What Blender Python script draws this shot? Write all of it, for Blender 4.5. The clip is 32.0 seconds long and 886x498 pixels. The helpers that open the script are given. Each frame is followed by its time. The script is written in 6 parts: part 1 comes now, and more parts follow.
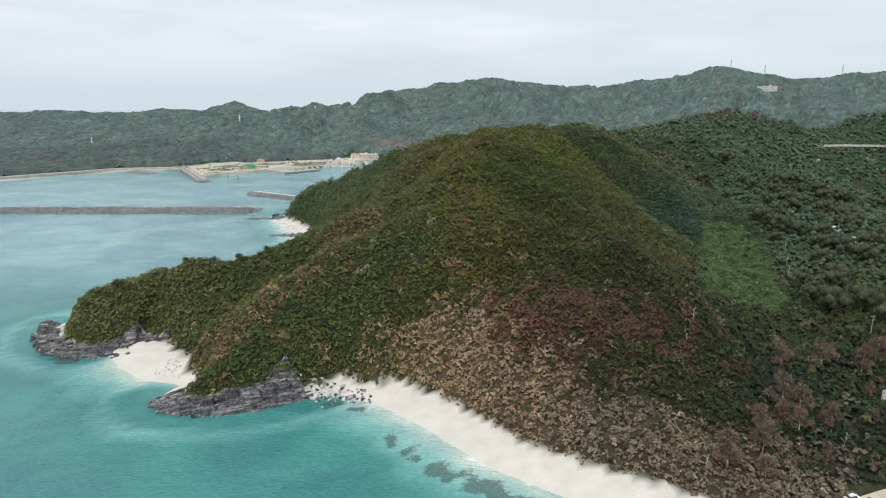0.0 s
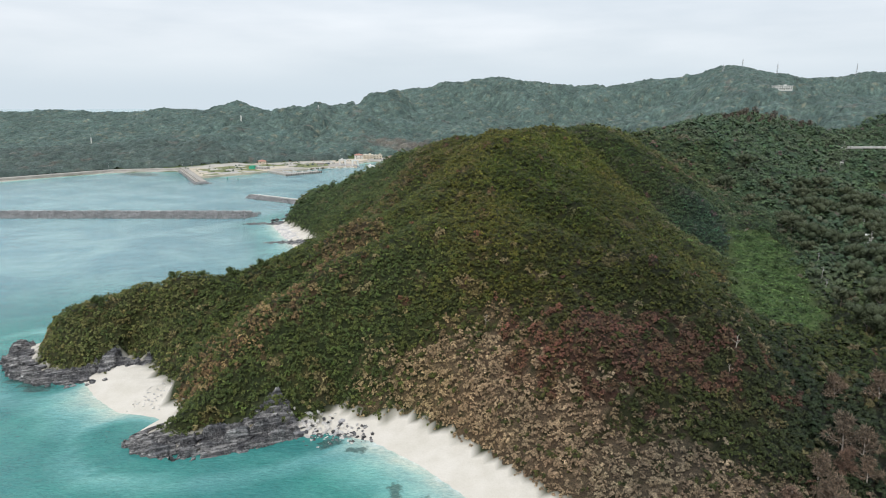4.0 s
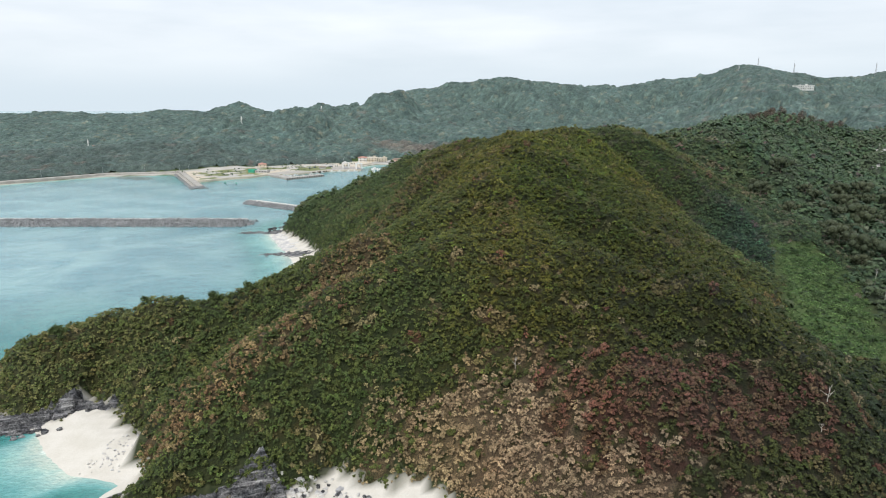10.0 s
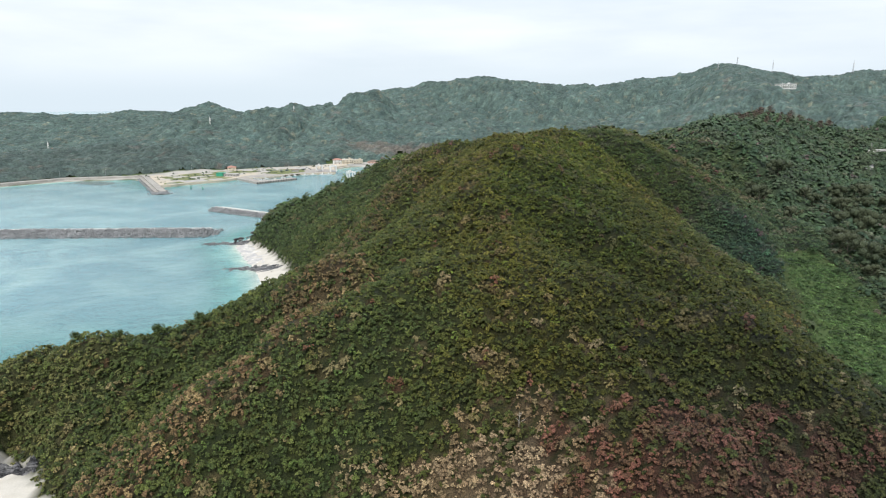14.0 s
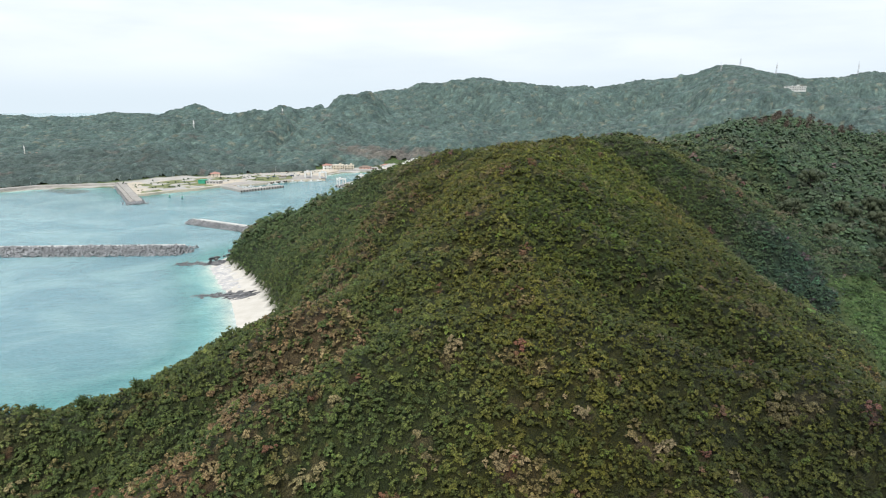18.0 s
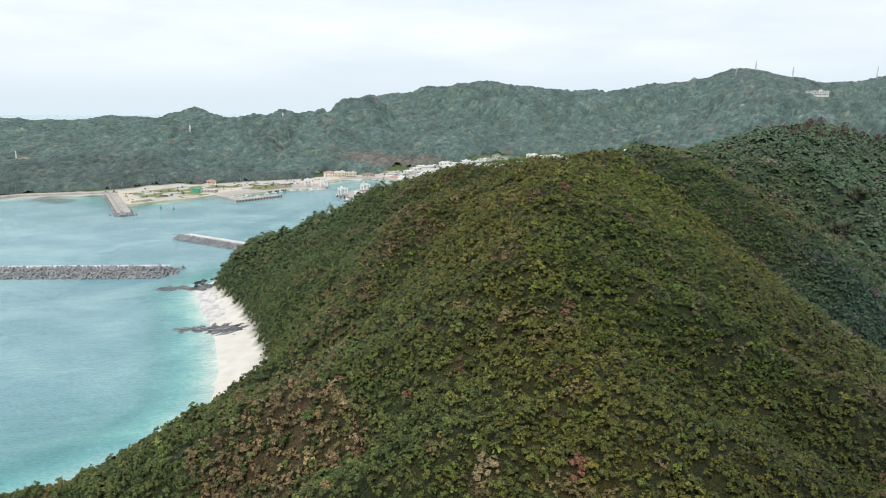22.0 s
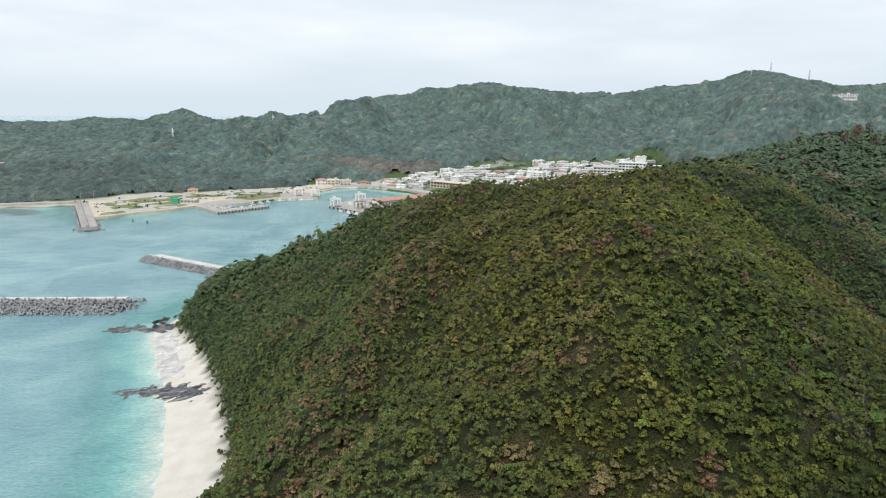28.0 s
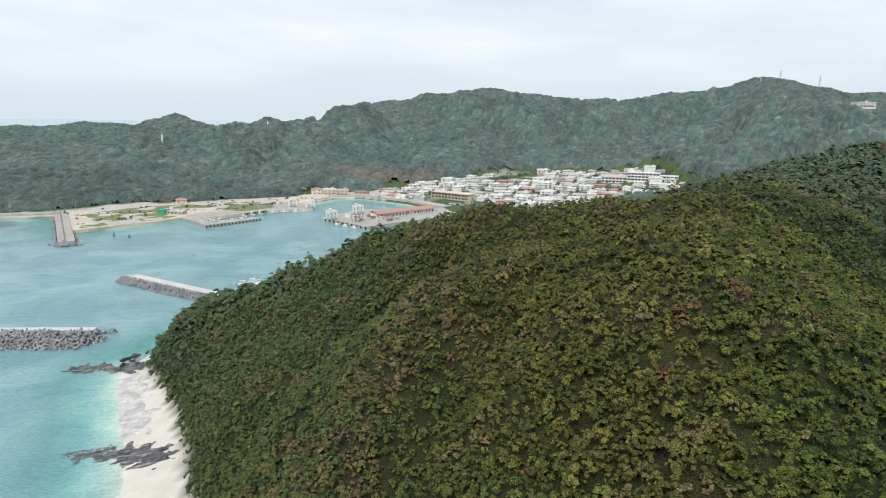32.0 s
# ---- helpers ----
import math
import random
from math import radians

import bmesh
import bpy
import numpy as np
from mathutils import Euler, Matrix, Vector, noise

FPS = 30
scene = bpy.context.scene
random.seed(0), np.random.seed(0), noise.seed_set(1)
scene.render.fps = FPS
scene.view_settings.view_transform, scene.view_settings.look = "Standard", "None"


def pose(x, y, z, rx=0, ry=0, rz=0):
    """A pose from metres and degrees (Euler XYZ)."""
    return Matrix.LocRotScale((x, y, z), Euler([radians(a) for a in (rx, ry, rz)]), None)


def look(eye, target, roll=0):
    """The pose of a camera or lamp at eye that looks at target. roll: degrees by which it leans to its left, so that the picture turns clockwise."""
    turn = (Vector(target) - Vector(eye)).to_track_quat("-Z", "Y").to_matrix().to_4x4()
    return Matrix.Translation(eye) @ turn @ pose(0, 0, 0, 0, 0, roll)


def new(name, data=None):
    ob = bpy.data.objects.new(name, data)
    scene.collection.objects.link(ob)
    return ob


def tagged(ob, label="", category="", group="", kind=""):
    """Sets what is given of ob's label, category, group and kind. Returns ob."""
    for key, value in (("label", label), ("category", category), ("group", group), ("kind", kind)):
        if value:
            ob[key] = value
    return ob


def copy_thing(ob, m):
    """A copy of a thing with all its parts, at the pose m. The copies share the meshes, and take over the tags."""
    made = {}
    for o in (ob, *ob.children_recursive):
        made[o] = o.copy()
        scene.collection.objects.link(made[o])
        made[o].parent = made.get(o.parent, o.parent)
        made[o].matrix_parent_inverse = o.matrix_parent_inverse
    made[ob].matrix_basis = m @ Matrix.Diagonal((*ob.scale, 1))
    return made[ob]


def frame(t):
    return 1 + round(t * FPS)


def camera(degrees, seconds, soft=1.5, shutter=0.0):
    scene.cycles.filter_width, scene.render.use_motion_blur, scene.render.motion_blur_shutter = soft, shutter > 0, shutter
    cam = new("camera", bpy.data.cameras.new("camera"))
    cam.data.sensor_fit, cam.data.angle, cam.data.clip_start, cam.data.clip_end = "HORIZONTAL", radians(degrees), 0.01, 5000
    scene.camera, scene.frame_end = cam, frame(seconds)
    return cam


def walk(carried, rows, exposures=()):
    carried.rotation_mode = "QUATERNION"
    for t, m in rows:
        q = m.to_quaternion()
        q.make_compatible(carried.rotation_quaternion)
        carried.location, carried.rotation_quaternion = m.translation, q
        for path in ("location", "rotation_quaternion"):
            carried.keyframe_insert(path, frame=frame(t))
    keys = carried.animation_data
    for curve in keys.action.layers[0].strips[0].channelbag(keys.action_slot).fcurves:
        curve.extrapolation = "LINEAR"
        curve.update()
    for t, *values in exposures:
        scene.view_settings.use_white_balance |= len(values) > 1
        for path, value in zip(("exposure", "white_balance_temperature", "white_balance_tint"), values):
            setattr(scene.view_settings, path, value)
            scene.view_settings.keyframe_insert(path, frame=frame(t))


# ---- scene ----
# the camera: a slow flight north over the spur, then across its crest
cam = camera(67.71, 32.0, soft=1.1)
FLIGHT = [  # seconds, x, y, z, heading, tilt, lean
    (0.0, 0.01, 0.00, 105.00, -0.000, -13.157, -0.059),
    (0.5, -0.08, 3.39, 104.94, 0.075, -13.114, -0.101),
    (1.0, -0.21, 6.83, 104.90, 0.156, -13.136, -0.099),
    (1.5, -0.55, 10.32, 104.88, 0.180, -13.153, -0.114),
    (2.0, -0.90, 13.74, 104.88, 0.219, -13.169, -0.092),
    (2.5, -1.28, 17.09, 104.89, 0.264, -13.186, -0.117),
    (3.0, -1.60, 20.44, 104.94, 0.280, -13.201, -0.048),
    (3.5, -1.94, 23.85, 105.00, 0.333, -13.200, -0.043),
    (5.5, -3.22, 37.19, 104.95, 0.478, -13.197, 0.013),
    (6.0, -3.85, 40.82, 104.58, 0.509, -13.147, 0.000),
    (6.5, -4.49, 44.47, 104.06, 0.489, -13.082, 0.039),
    (7.0, -5.11, 48.02, 103.57, 0.530, -13.088, -0.037),
    (7.5, -5.58, 51.34, 103.27, 0.529, -13.061, -0.046),
    (8.0, -5.91, 54.53, 103.20, 0.577, -13.050, -0.057),
    (8.5, -6.16, 57.78, 103.24, 0.622, -13.050, -0.037),
    (9.0, -6.42, 61.07, 103.27, 0.665, -13.084, -0.054),
    (9.5, -6.68, 64.33, 103.25, 0.713, -13.081, -0.073),
    (10.0, -6.92, 67.59, 103.18, 0.763, -13.078, -0.109),
    (10.5, -7.11, 70.83, 103.19, 0.827, -13.100, -0.136),
    (11.0, -7.41, 74.09, 103.24, 0.852, -13.165, -0.205),
    (11.5, -7.80, 77.55, 103.29, 0.569, -13.247, -0.188),
    (12.0, -8.25, 81.53, 103.33, 0.186, -13.213, -0.166),
    (12.5, -8.58, 86.12, 103.33, -0.462, -13.203, -0.198),
    (13.0, -8.88, 91.21, 103.26, -0.830, -13.166, -0.199),
    (13.5, -9.16, 96.53, 103.14, -1.172, -13.172, -0.175),
    (14.0, -9.47, 102.01, 103.00, -1.266, -13.115, -0.212),
    (14.5, -9.78, 107.62, 102.77, -1.406, -13.142, -0.237),
    (16.5, -10.47, 131.69, 102.78, -1.881, -13.067, -0.213),
    (17.0, -10.88, 137.96, 103.14, -1.768, -12.993, -0.226),
    (17.5, -11.31, 144.16, 103.58, -1.834, -13.010, -0.184),
    (18.0, -11.79, 150.23, 104.19, -1.873, -12.994, -0.155),
    (18.5, -12.17, 155.94, 104.89, -1.709, -13.000, -0.088),
    (19.0, -12.56, 161.41, 105.58, -1.604, -13.038, -0.143),
    (19.5, -12.90, 166.73, 106.20, -1.635, -13.082, -0.110),
    (20.0, -13.22, 172.02, 106.70, -1.653, -12.993, -0.035),
    (20.5, -13.50, 177.27, 107.03, -1.672, -12.944, -0.029),
    (21.0, -13.80, 182.55, 107.19, -1.633, -12.907, -0.013),
    (21.5, -14.08, 187.82, 107.31, -1.632, -12.849, 0.023),
    (22.0, -14.42, 193.11, 107.40, -1.596, -12.815, -0.019),
    (22.5, -14.70, 198.44, 107.49, -1.501, -12.789, 0.038),
    (23.0, -14.95, 203.81, 107.62, -1.378, -12.760, 0.097),
    (23.5, -15.19, 209.19, 107.84, -1.346, -12.696, 0.168),
    (24.0, -15.50, 214.51, 107.98, -1.265, -12.719, 0.221),
    (24.5, -15.79, 219.77, 108.09, -1.105, -12.708, 0.242),
    (25.0, -16.13, 225.17, 108.21, -1.018, -12.789, 0.236),
    (25.5, -16.55, 230.77, 108.36, -1.154, -12.829, 0.133),
    (27.5, -19.11, 254.79, 107.58, -1.875, -12.669, 0.185),
    (28.0, -19.63, 260.45, 107.62, -1.972, -12.649, 0.203),
    (28.5, -20.18, 265.95, 107.74, -2.003, -12.612, 0.178),
    (29.0, -20.73, 271.40, 107.93, -2.033, -12.603, 0.210),
    (29.5, -21.20, 276.96, 108.08, -2.019, -12.590, 0.212),
    (30.0, -21.57, 282.68, 108.34, -2.082, -12.548, 0.220),
    (30.5, -21.91, 288.11, 108.69, -2.144, -12.248, 0.288),
    (31.0, -22.28, 292.89, 109.02, -2.175, -12.284, 0.333),
    (31.5, -22.69, 296.72, 109.14, -2.162, -12.257, 0.341),
    (32.0, -23.09, 300.33, 109.21, -2.198, -12.226, 0.484),
]
walk(cam, [(t, pose(x, y, z, 90 + tilt, 0, heading) @ pose(0, 0, 0, 0, 0, lean))
           for t, x, y, z, heading, tilt, lean in FLIGHT],
     exposures=[(0.0, 0.06), (6.0, 0.12), (13.0, 0.27), (19.0, 0.32), (25.0, 0.22), (32.0, 0.17)])

# ---- overcast daylight ----
world = bpy.data.worlds.new("overcast_sky")
scene.world = world
world.use_nodes = True
SUN_UP, SUN_ROUND = radians(50), radians(196)


def sky_nodes():
    nt = world.node_tree
    n, l = nt.nodes, nt.links
    n.clear()
    out, bg = n.new("ShaderNodeOutputWorld"), n.new("ShaderNodeBackground")
    sky = n.new("ShaderNodeTexSky")
    sky.sky_type, sky.sun_disc = "NISHITA", False
    sky.sun_elevation, sky.sun_rotation, sky.dust_density, sky.air_density = SUN_UP, SUN_ROUND, 3.0, 1.0
    dim = n.new("ShaderNodeVectorMath")
    dim.operation = "SCALE"
    dim.inputs["Scale"].default_value = 0.10
    geo = n.new("ShaderNodeTexCoord")
    stretch = n.new("ShaderNodeMapping")
    stretch.inputs["Scale"].default_value = (1.3, 1.3, 7.0)
    cloud = n.new("ShaderNodeTexNoise")
    cloud.inputs["Scale"].default_value, cloud.inputs["Detail"].default_value = 2.2, 6
    cloud.inputs["Roughness"].default_value = 0.5
    ramp = n.new("ShaderNodeValToRGB")
    ramp.color_ramp.elements[0].position, ramp.color_ramp.elements[0].color = 0.30, (0.68, 0.755, 0.83, 1)
    ramp.color_ramp.elements[1].position, ramp.color_ramp.elements[1].color = 0.68, (0.90, 0.945, 1.0, 1)
    low = n.new("ShaderNodeSeparateXYZ")
    rise = n.new("ShaderNodeMapRange")
    rise.inputs["From Min"].default_value, rise.inputs["From Max"].default_value = -0.01, 0.10
    rise.interpolation_type = "SMOOTHSTEP"
    haze = n.new("ShaderNodeMix")
    haze.data_type = "RGBA"
    haze.inputs[6].default_value = (0.68, 0.78, 0.86, 1)
    mix = n.new("ShaderNodeMix")
    mix.data_type = "RGBA"
    mix.inputs[0].default_value = 0.88
    l.new(sky.outputs[0], dim.inputs[0])
    l.new(geo.outputs["Generated"], stretch.inputs[0])
    l.new(stretch.outputs[0], cloud.inputs["Vector"])
    l.new(cloud.outputs["Fac"], ramp.inputs[0])
    l.new(geo.outputs["Generated"], low.inputs[0])
    l.new(low.outputs["Z"], rise.inputs[0])
    l.new(rise.outputs[0], haze.inputs[0])
    l.new(ramp.outputs[0], haze.inputs[7])
    l.new(dim.outputs[0], mix.inputs[6])
    l.new(haze.outputs[2], mix.inputs[7])
    l.new(mix.outputs[2], bg.inputs[0])
    bg.inputs[1].default_value = 1.02
    l.new(bg.outputs[0], out.inputs[0])


sky_nodes()
sun = new("sun", bpy.data.lights.new("sun", "SUN"))
sun.data.energy, sun.data.angle, sun.data.color = 2.3, radians(20), (1.0, 0.97, 0.92)
SUN_WAY = Vector((math.sin(SUN_ROUND) * math.cos(SUN_UP), math.cos(SUN_ROUND) * math.cos(SUN_UP), math.sin(SUN_UP)))
sun.matrix_world = look(SUN_WAY * 900, (0, 0, 0))

# ---- materials ----
class Nodes:
    """A small hand for wiring one material."""

    def __init__(self, name, rough=0.8, metal=0.0, spec=0.3):
        self.mat = bpy.data.materials.new(name)
        self.mat.use_nodes = True
        self.tree = self.mat.node_tree
        self.shader = self.tree.nodes["Principled BSDF"]
        self.shader.inputs["Roughness"].default_value = rough
        self.shader.inputs["Metallic"].default_value = metal
        self.shader.inputs["Specular IOR Level"].default_value = spec

    def node(self, kind, **values):
        made = self.tree.nodes.new(kind)
        for key, value in values.items():
            made.inputs[key.replace("_", " ")].default_value = value
        return made

    def link(self, a, b):
        self.tree.links.new(a, b)

    def place(self):
        return self.node("ShaderNodeNewGeometry").outputs["Position"]

    def local(self):
        return self.node("ShaderNodeTexCoord").outputs["Object"]

    def noise(self, scale, detail=4.0, rough=0.55, where=None, warp=0.0):
        made = self.node("ShaderNodeTexNoise", Scale=scale, Detail=detail, Roughness=rough, Distortion=warp)
        self.link(where or self.place(), made.inputs["Vector"])
        return made.outputs["Fac"]

    def ramp(self, fac, *stops):
        made = self.node("ShaderNodeValToRGB")
        while len(made.color_ramp.elements) < len(stops):
            made.color_ramp.elements.new(0.5)
        for e, (at, colour) in zip(made.color_ramp.elements, stops):
            e.position, e.color = at, (*colour, 1)
        self.link(fac, made.inputs[0])
        return made.outputs[0]

    def mix(self, fac, a, b, how="MIX"):
        made = self.tree.nodes.new("ShaderNodeMix")
        made.data_type, made.blend_type = "RGBA", how
        for value, slot in ((fac, 0), (a, 6), (b, 7)):
            if hasattr(value, "is_linked"):
                self.link(value, made.inputs[slot])
            else:
                made.inputs[slot].default_value = (*value, 1) if isinstance(value, tuple) else value
        return made.outputs[2]

    def math(self, how, a, b=0.0):
        made = self.tree.nodes.new("ShaderNodeMath")
        made.operation = how
        for value, slot in ((a, 0), (b, 1)):
            if hasattr(value, "is_linked"):
                self.link(value, made.inputs[slot])
            else:
                made.inputs[slot].default_value = value
        return made.outputs[0]

    def colour(self, socket):
        self.link(socket, self.shader.inputs["Base Color"])

    def bump(self, height, strength=0.4, distance=0.1):
        made = self.node("ShaderNodeBump", Strength=strength, Distance=distance)
        self.link(height, made.inputs["Height"])
        self.link(made.outputs[0], self.shader.inputs["Normal"])

    def attribute(self, name):
        made = self.node("ShaderNodeAttribute")
        made.attribute_name = name
        return made.outputs["Color"]

    def chance(self):
        return self.node("ShaderNodeObjectInfo").outputs["Random"]

    def island(self):
        return self.node("ShaderNodeNewGeometry").outputs["Random Per Island"]


def plain(name, colour, rough=0.75, metal=0.0, grain=6.0, vary=0.25, bump=0.2, stain=None):
    """A painted, cast or rolled surface: its colour with fine grain and broader weathering."""
    m = Nodes(name, rough, metal)
    fine, broad = m.noise(grain, 5), m.noise(grain * 0.12, 3)
    dark = tuple(c * (1 - vary) for c in colour)
    lite = tuple(min(1, c * (1 + vary * 0.6)) for c in colour)
    tone = m.ramp(fine, (0.3, dark), (0.7, lite))
    worn = m.ramp(broad, (0.42, stain or tuple(c * (1 - vary) for c in colour)), (0.6, colour))
    m.colour(m.mix(0.5, tone, worn))
    m.bump(fine, bump, 0.03)
    return m.mat


def leaf_material(name, cells, depth, vary=1.0):
    """Foliage: single leaf clumps (cells to the metre), shade at their joints put into the colour, over finer and
    broader variation.
    """
    m = Nodes(name, 0.55, 0.0, 0.2)
    tint = m.attribute("tint")
    warp = m.node("ShaderNodeTexNoise", Scale=cells * 0.8, Detail=2.0)
    m.link(m.place(), warp.inputs["Vector"])
    bent = m.node("ShaderNodeVectorMath")
    bent.operation = "MULTIPLY_ADD"
    bent.inputs[1].default_value = (0.9 / cells, 0.9 / cells, 0.9 / cells)
    m.link(warp.outputs["Color"], bent.inputs[0])
    m.link(m.place(), bent.inputs[2])
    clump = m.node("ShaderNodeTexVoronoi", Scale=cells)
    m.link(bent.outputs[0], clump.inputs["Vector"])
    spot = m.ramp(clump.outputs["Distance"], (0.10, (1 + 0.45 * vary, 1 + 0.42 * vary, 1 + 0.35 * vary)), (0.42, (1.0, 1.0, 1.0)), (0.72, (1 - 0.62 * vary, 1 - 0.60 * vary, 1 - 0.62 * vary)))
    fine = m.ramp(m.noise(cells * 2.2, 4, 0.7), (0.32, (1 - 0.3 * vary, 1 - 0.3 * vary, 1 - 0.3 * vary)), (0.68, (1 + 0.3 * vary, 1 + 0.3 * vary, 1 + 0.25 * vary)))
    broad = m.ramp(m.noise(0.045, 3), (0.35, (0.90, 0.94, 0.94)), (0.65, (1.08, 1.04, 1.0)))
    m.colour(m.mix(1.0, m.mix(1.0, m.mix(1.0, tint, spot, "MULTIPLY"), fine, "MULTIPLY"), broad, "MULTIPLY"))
    m.bump(m.math("SUBTRACT", 1.0, clump.outputs["Distance"]), 0.9, depth)
    return m.mat


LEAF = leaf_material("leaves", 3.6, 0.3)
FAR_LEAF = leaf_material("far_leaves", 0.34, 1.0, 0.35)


def ground_material():
    m = Nodes("ground_cover", 0.95, 0.0, 0.15)
    cover = m.node("ShaderNodeSeparateColor")
    m.link(m.attribute("cover"), cover.inputs[0])
    earth = m.ramp(m.noise(0.5, 6), (0.3, (0.018, 0.026, 0.012)), (0.7, (0.050, 0.056, 0.026)))
    sand = m.mix(0.45, m.ramp(m.noise(0.16, 5), (0.35, (0.49, 0.455, 0.395)), (0.65, (0.61, 0.575, 0.525))),
                 m.ramp(m.noise(3.0, 6, 0.7), (0.3, (0.48, 0.45, 0.39)), (0.7, (0.70, 0.67, 0.62))))
    grass = m.mix(0.5, m.ramp(m.noise(0.09, 5), (0.35, (0.045, 0.085, 0.030)), (0.65, (0.095, 0.135, 0.050))),
                  m.ramp(m.noise(1.3, 6), (0.3, (0.035, 0.06, 0.02)), (0.7, (0.11, 0.14, 0.06))))
    paved = m.mix(0.5, m.ramp(m.noise(0.06, 5), (0.35, (0.34, 0.32, 0.29)), (0.65, (0.50, 0.48, 0.45))),
                  m.ramp(m.noise(1.5, 6), (0.3, (0.33, 0.31, 0.28)), (0.7, (0.52, 0.50, 0.47))))
    mixed = m.mix(cover.outputs[2], m.mix(cover.outputs[1], m.mix(cover.outputs[0], earth, sand), grass), paved)
    m.colour(mixed)
    m.bump(m.noise(1.2, 6), 0.5, 0.25)
    return m.mat


def water_material():
    m = Nodes("sea_water", 0.16, 0.0, 0.5)
    depth = m.node("ShaderNodeSeparateColor")
    m.link(m.attribute("depth"), depth.inputs[0])
    wobble = m.math("MULTIPLY", m.math("SUBTRACT", m.noise(0.07, 5), 0.5), 0.07)
    shallow = m.ramp(m.math("ADD", depth.outputs[0], wobble), (0.0, (0.74, 0.77, 0.72)), (0.010, (0.54, 0.60, 0.52)), (0.04, (0.32, 0.50, 0.46)), (0.09, (0.15, 0.38, 0.36)),
                     (0.16, (0.040, 0.225, 0.205)), (0.5, (0.050, 0.205, 0.210)), (1.0, (0.160, 0.360, 0.380)))
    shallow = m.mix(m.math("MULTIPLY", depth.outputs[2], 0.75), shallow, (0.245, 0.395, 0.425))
    ragged = m.math("MULTIPLY", m.math("ADD", m.math("MULTIPLY", depth.outputs[1], 1.2), m.math("MULTIPLY", m.math("SUBTRACT", m.noise(0.5, 6, 0.7), 0.95), 1.5)), 2.5)
    shallow = m.mix(m.math("MINIMUM", m.math("MAXIMUM", ragged, 0.0), 0.7), shallow, m.ramp(m.noise(0.9, 5), (0.35, (0.014, 0.030, 0.030)), (0.65, (0.060, 0.105, 0.085))))
    patch = m.ramp(m.noise(0.022, 5, 0.6, warp=0.6), (0.40, (0.66, 0.78, 0.84)), (0.60, (1.12, 1.08, 1.05)))
    stretch = m.node("ShaderNodeMapping", Scale=(0.5, 1.0, 1.0), Rotation=(0, 0, radians(-24)))
    m.link(m.place(), stretch.inputs[0])
    streak = m.ramp(m.noise(0.03, 4, 0.6, stretch.outputs[0], 0.5), (0.42, (0.93, 0.96, 0.97)), (0.62, (1.08, 1.06, 1.05)))
    # ripple flecks: glints and the dark sides of wavelets put into the colour
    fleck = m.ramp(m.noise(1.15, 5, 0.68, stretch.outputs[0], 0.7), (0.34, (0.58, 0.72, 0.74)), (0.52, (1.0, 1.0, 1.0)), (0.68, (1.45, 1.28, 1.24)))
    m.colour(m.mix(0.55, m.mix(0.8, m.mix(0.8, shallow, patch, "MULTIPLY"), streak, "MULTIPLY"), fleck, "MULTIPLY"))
    ripple = m.math("ADD", m.noise(0.9, 5, 0.65, stretch.outputs[0], 0.6), m.math("MULTIPLY", m.noise(0.16, 3, 0.5, stretch.outputs[0]), 1.6))
    m.bump(ripple, 0.9, 0.5)
    return m.mat


GROUND, WATER = ground_material(), water_material()
CONCRETE = plain("weathered_concrete", (0.40, 0.38, 0.35), 0.85, grain=1.2, vary=0.3, stain=(0.27, 0.25, 0.23))
ARMOUR = plain("sea_worn_concrete", (0.31, 0.315, 0.32), 0.9, grain=1.6, vary=0.45, stain=(0.13, 0.135, 0.14))
PALE_CAP = plain("pale_worn_concrete", (0.56, 0.55, 0.53), 0.85, grain=1.2, vary=0.2, stain=(0.40, 0.39, 0.37))

# ---- the lie of the land ----
COAST = [  # the shoreline, clockwise round the spur, the harbour and the outer bays
    (420, -160), (240, 20), (140, 92), (70, 135), (33, 157), (14, 171), (-10, 200), (-25, 213), (-40, 219), (-58, 212),
    (-80, 206), (-97, 208), (-101, 218), (-97, 228), (-114, 232), (-127, 243), (-139, 257), (-152, 256), (-170, 265),
    (-182, 290), (-165, 318), (-132, 345), (-102, 378), (-91, 412), (-98, 445), (-110, 480), (-119, 502), (-130, 530),
    (-146, 562), (-140, 592), (-118, 640), (-92, 700), (-62, 770), (-40, 850), (-20, 930), (-5, 1003), (-36, 1044),
    (-91, 1088), (-123, 1080), (-150, 1040), (-190, 985), (-255, 945), (-318, 868), (-380, 945), (-464, 930)]
OUTER = [(-516, 880), (-560, 830), (-700, 770), (-1000, 760), (-1700, 900), (-1700, 2400), (2600, 2400), (2600, -400), (900, -300)]
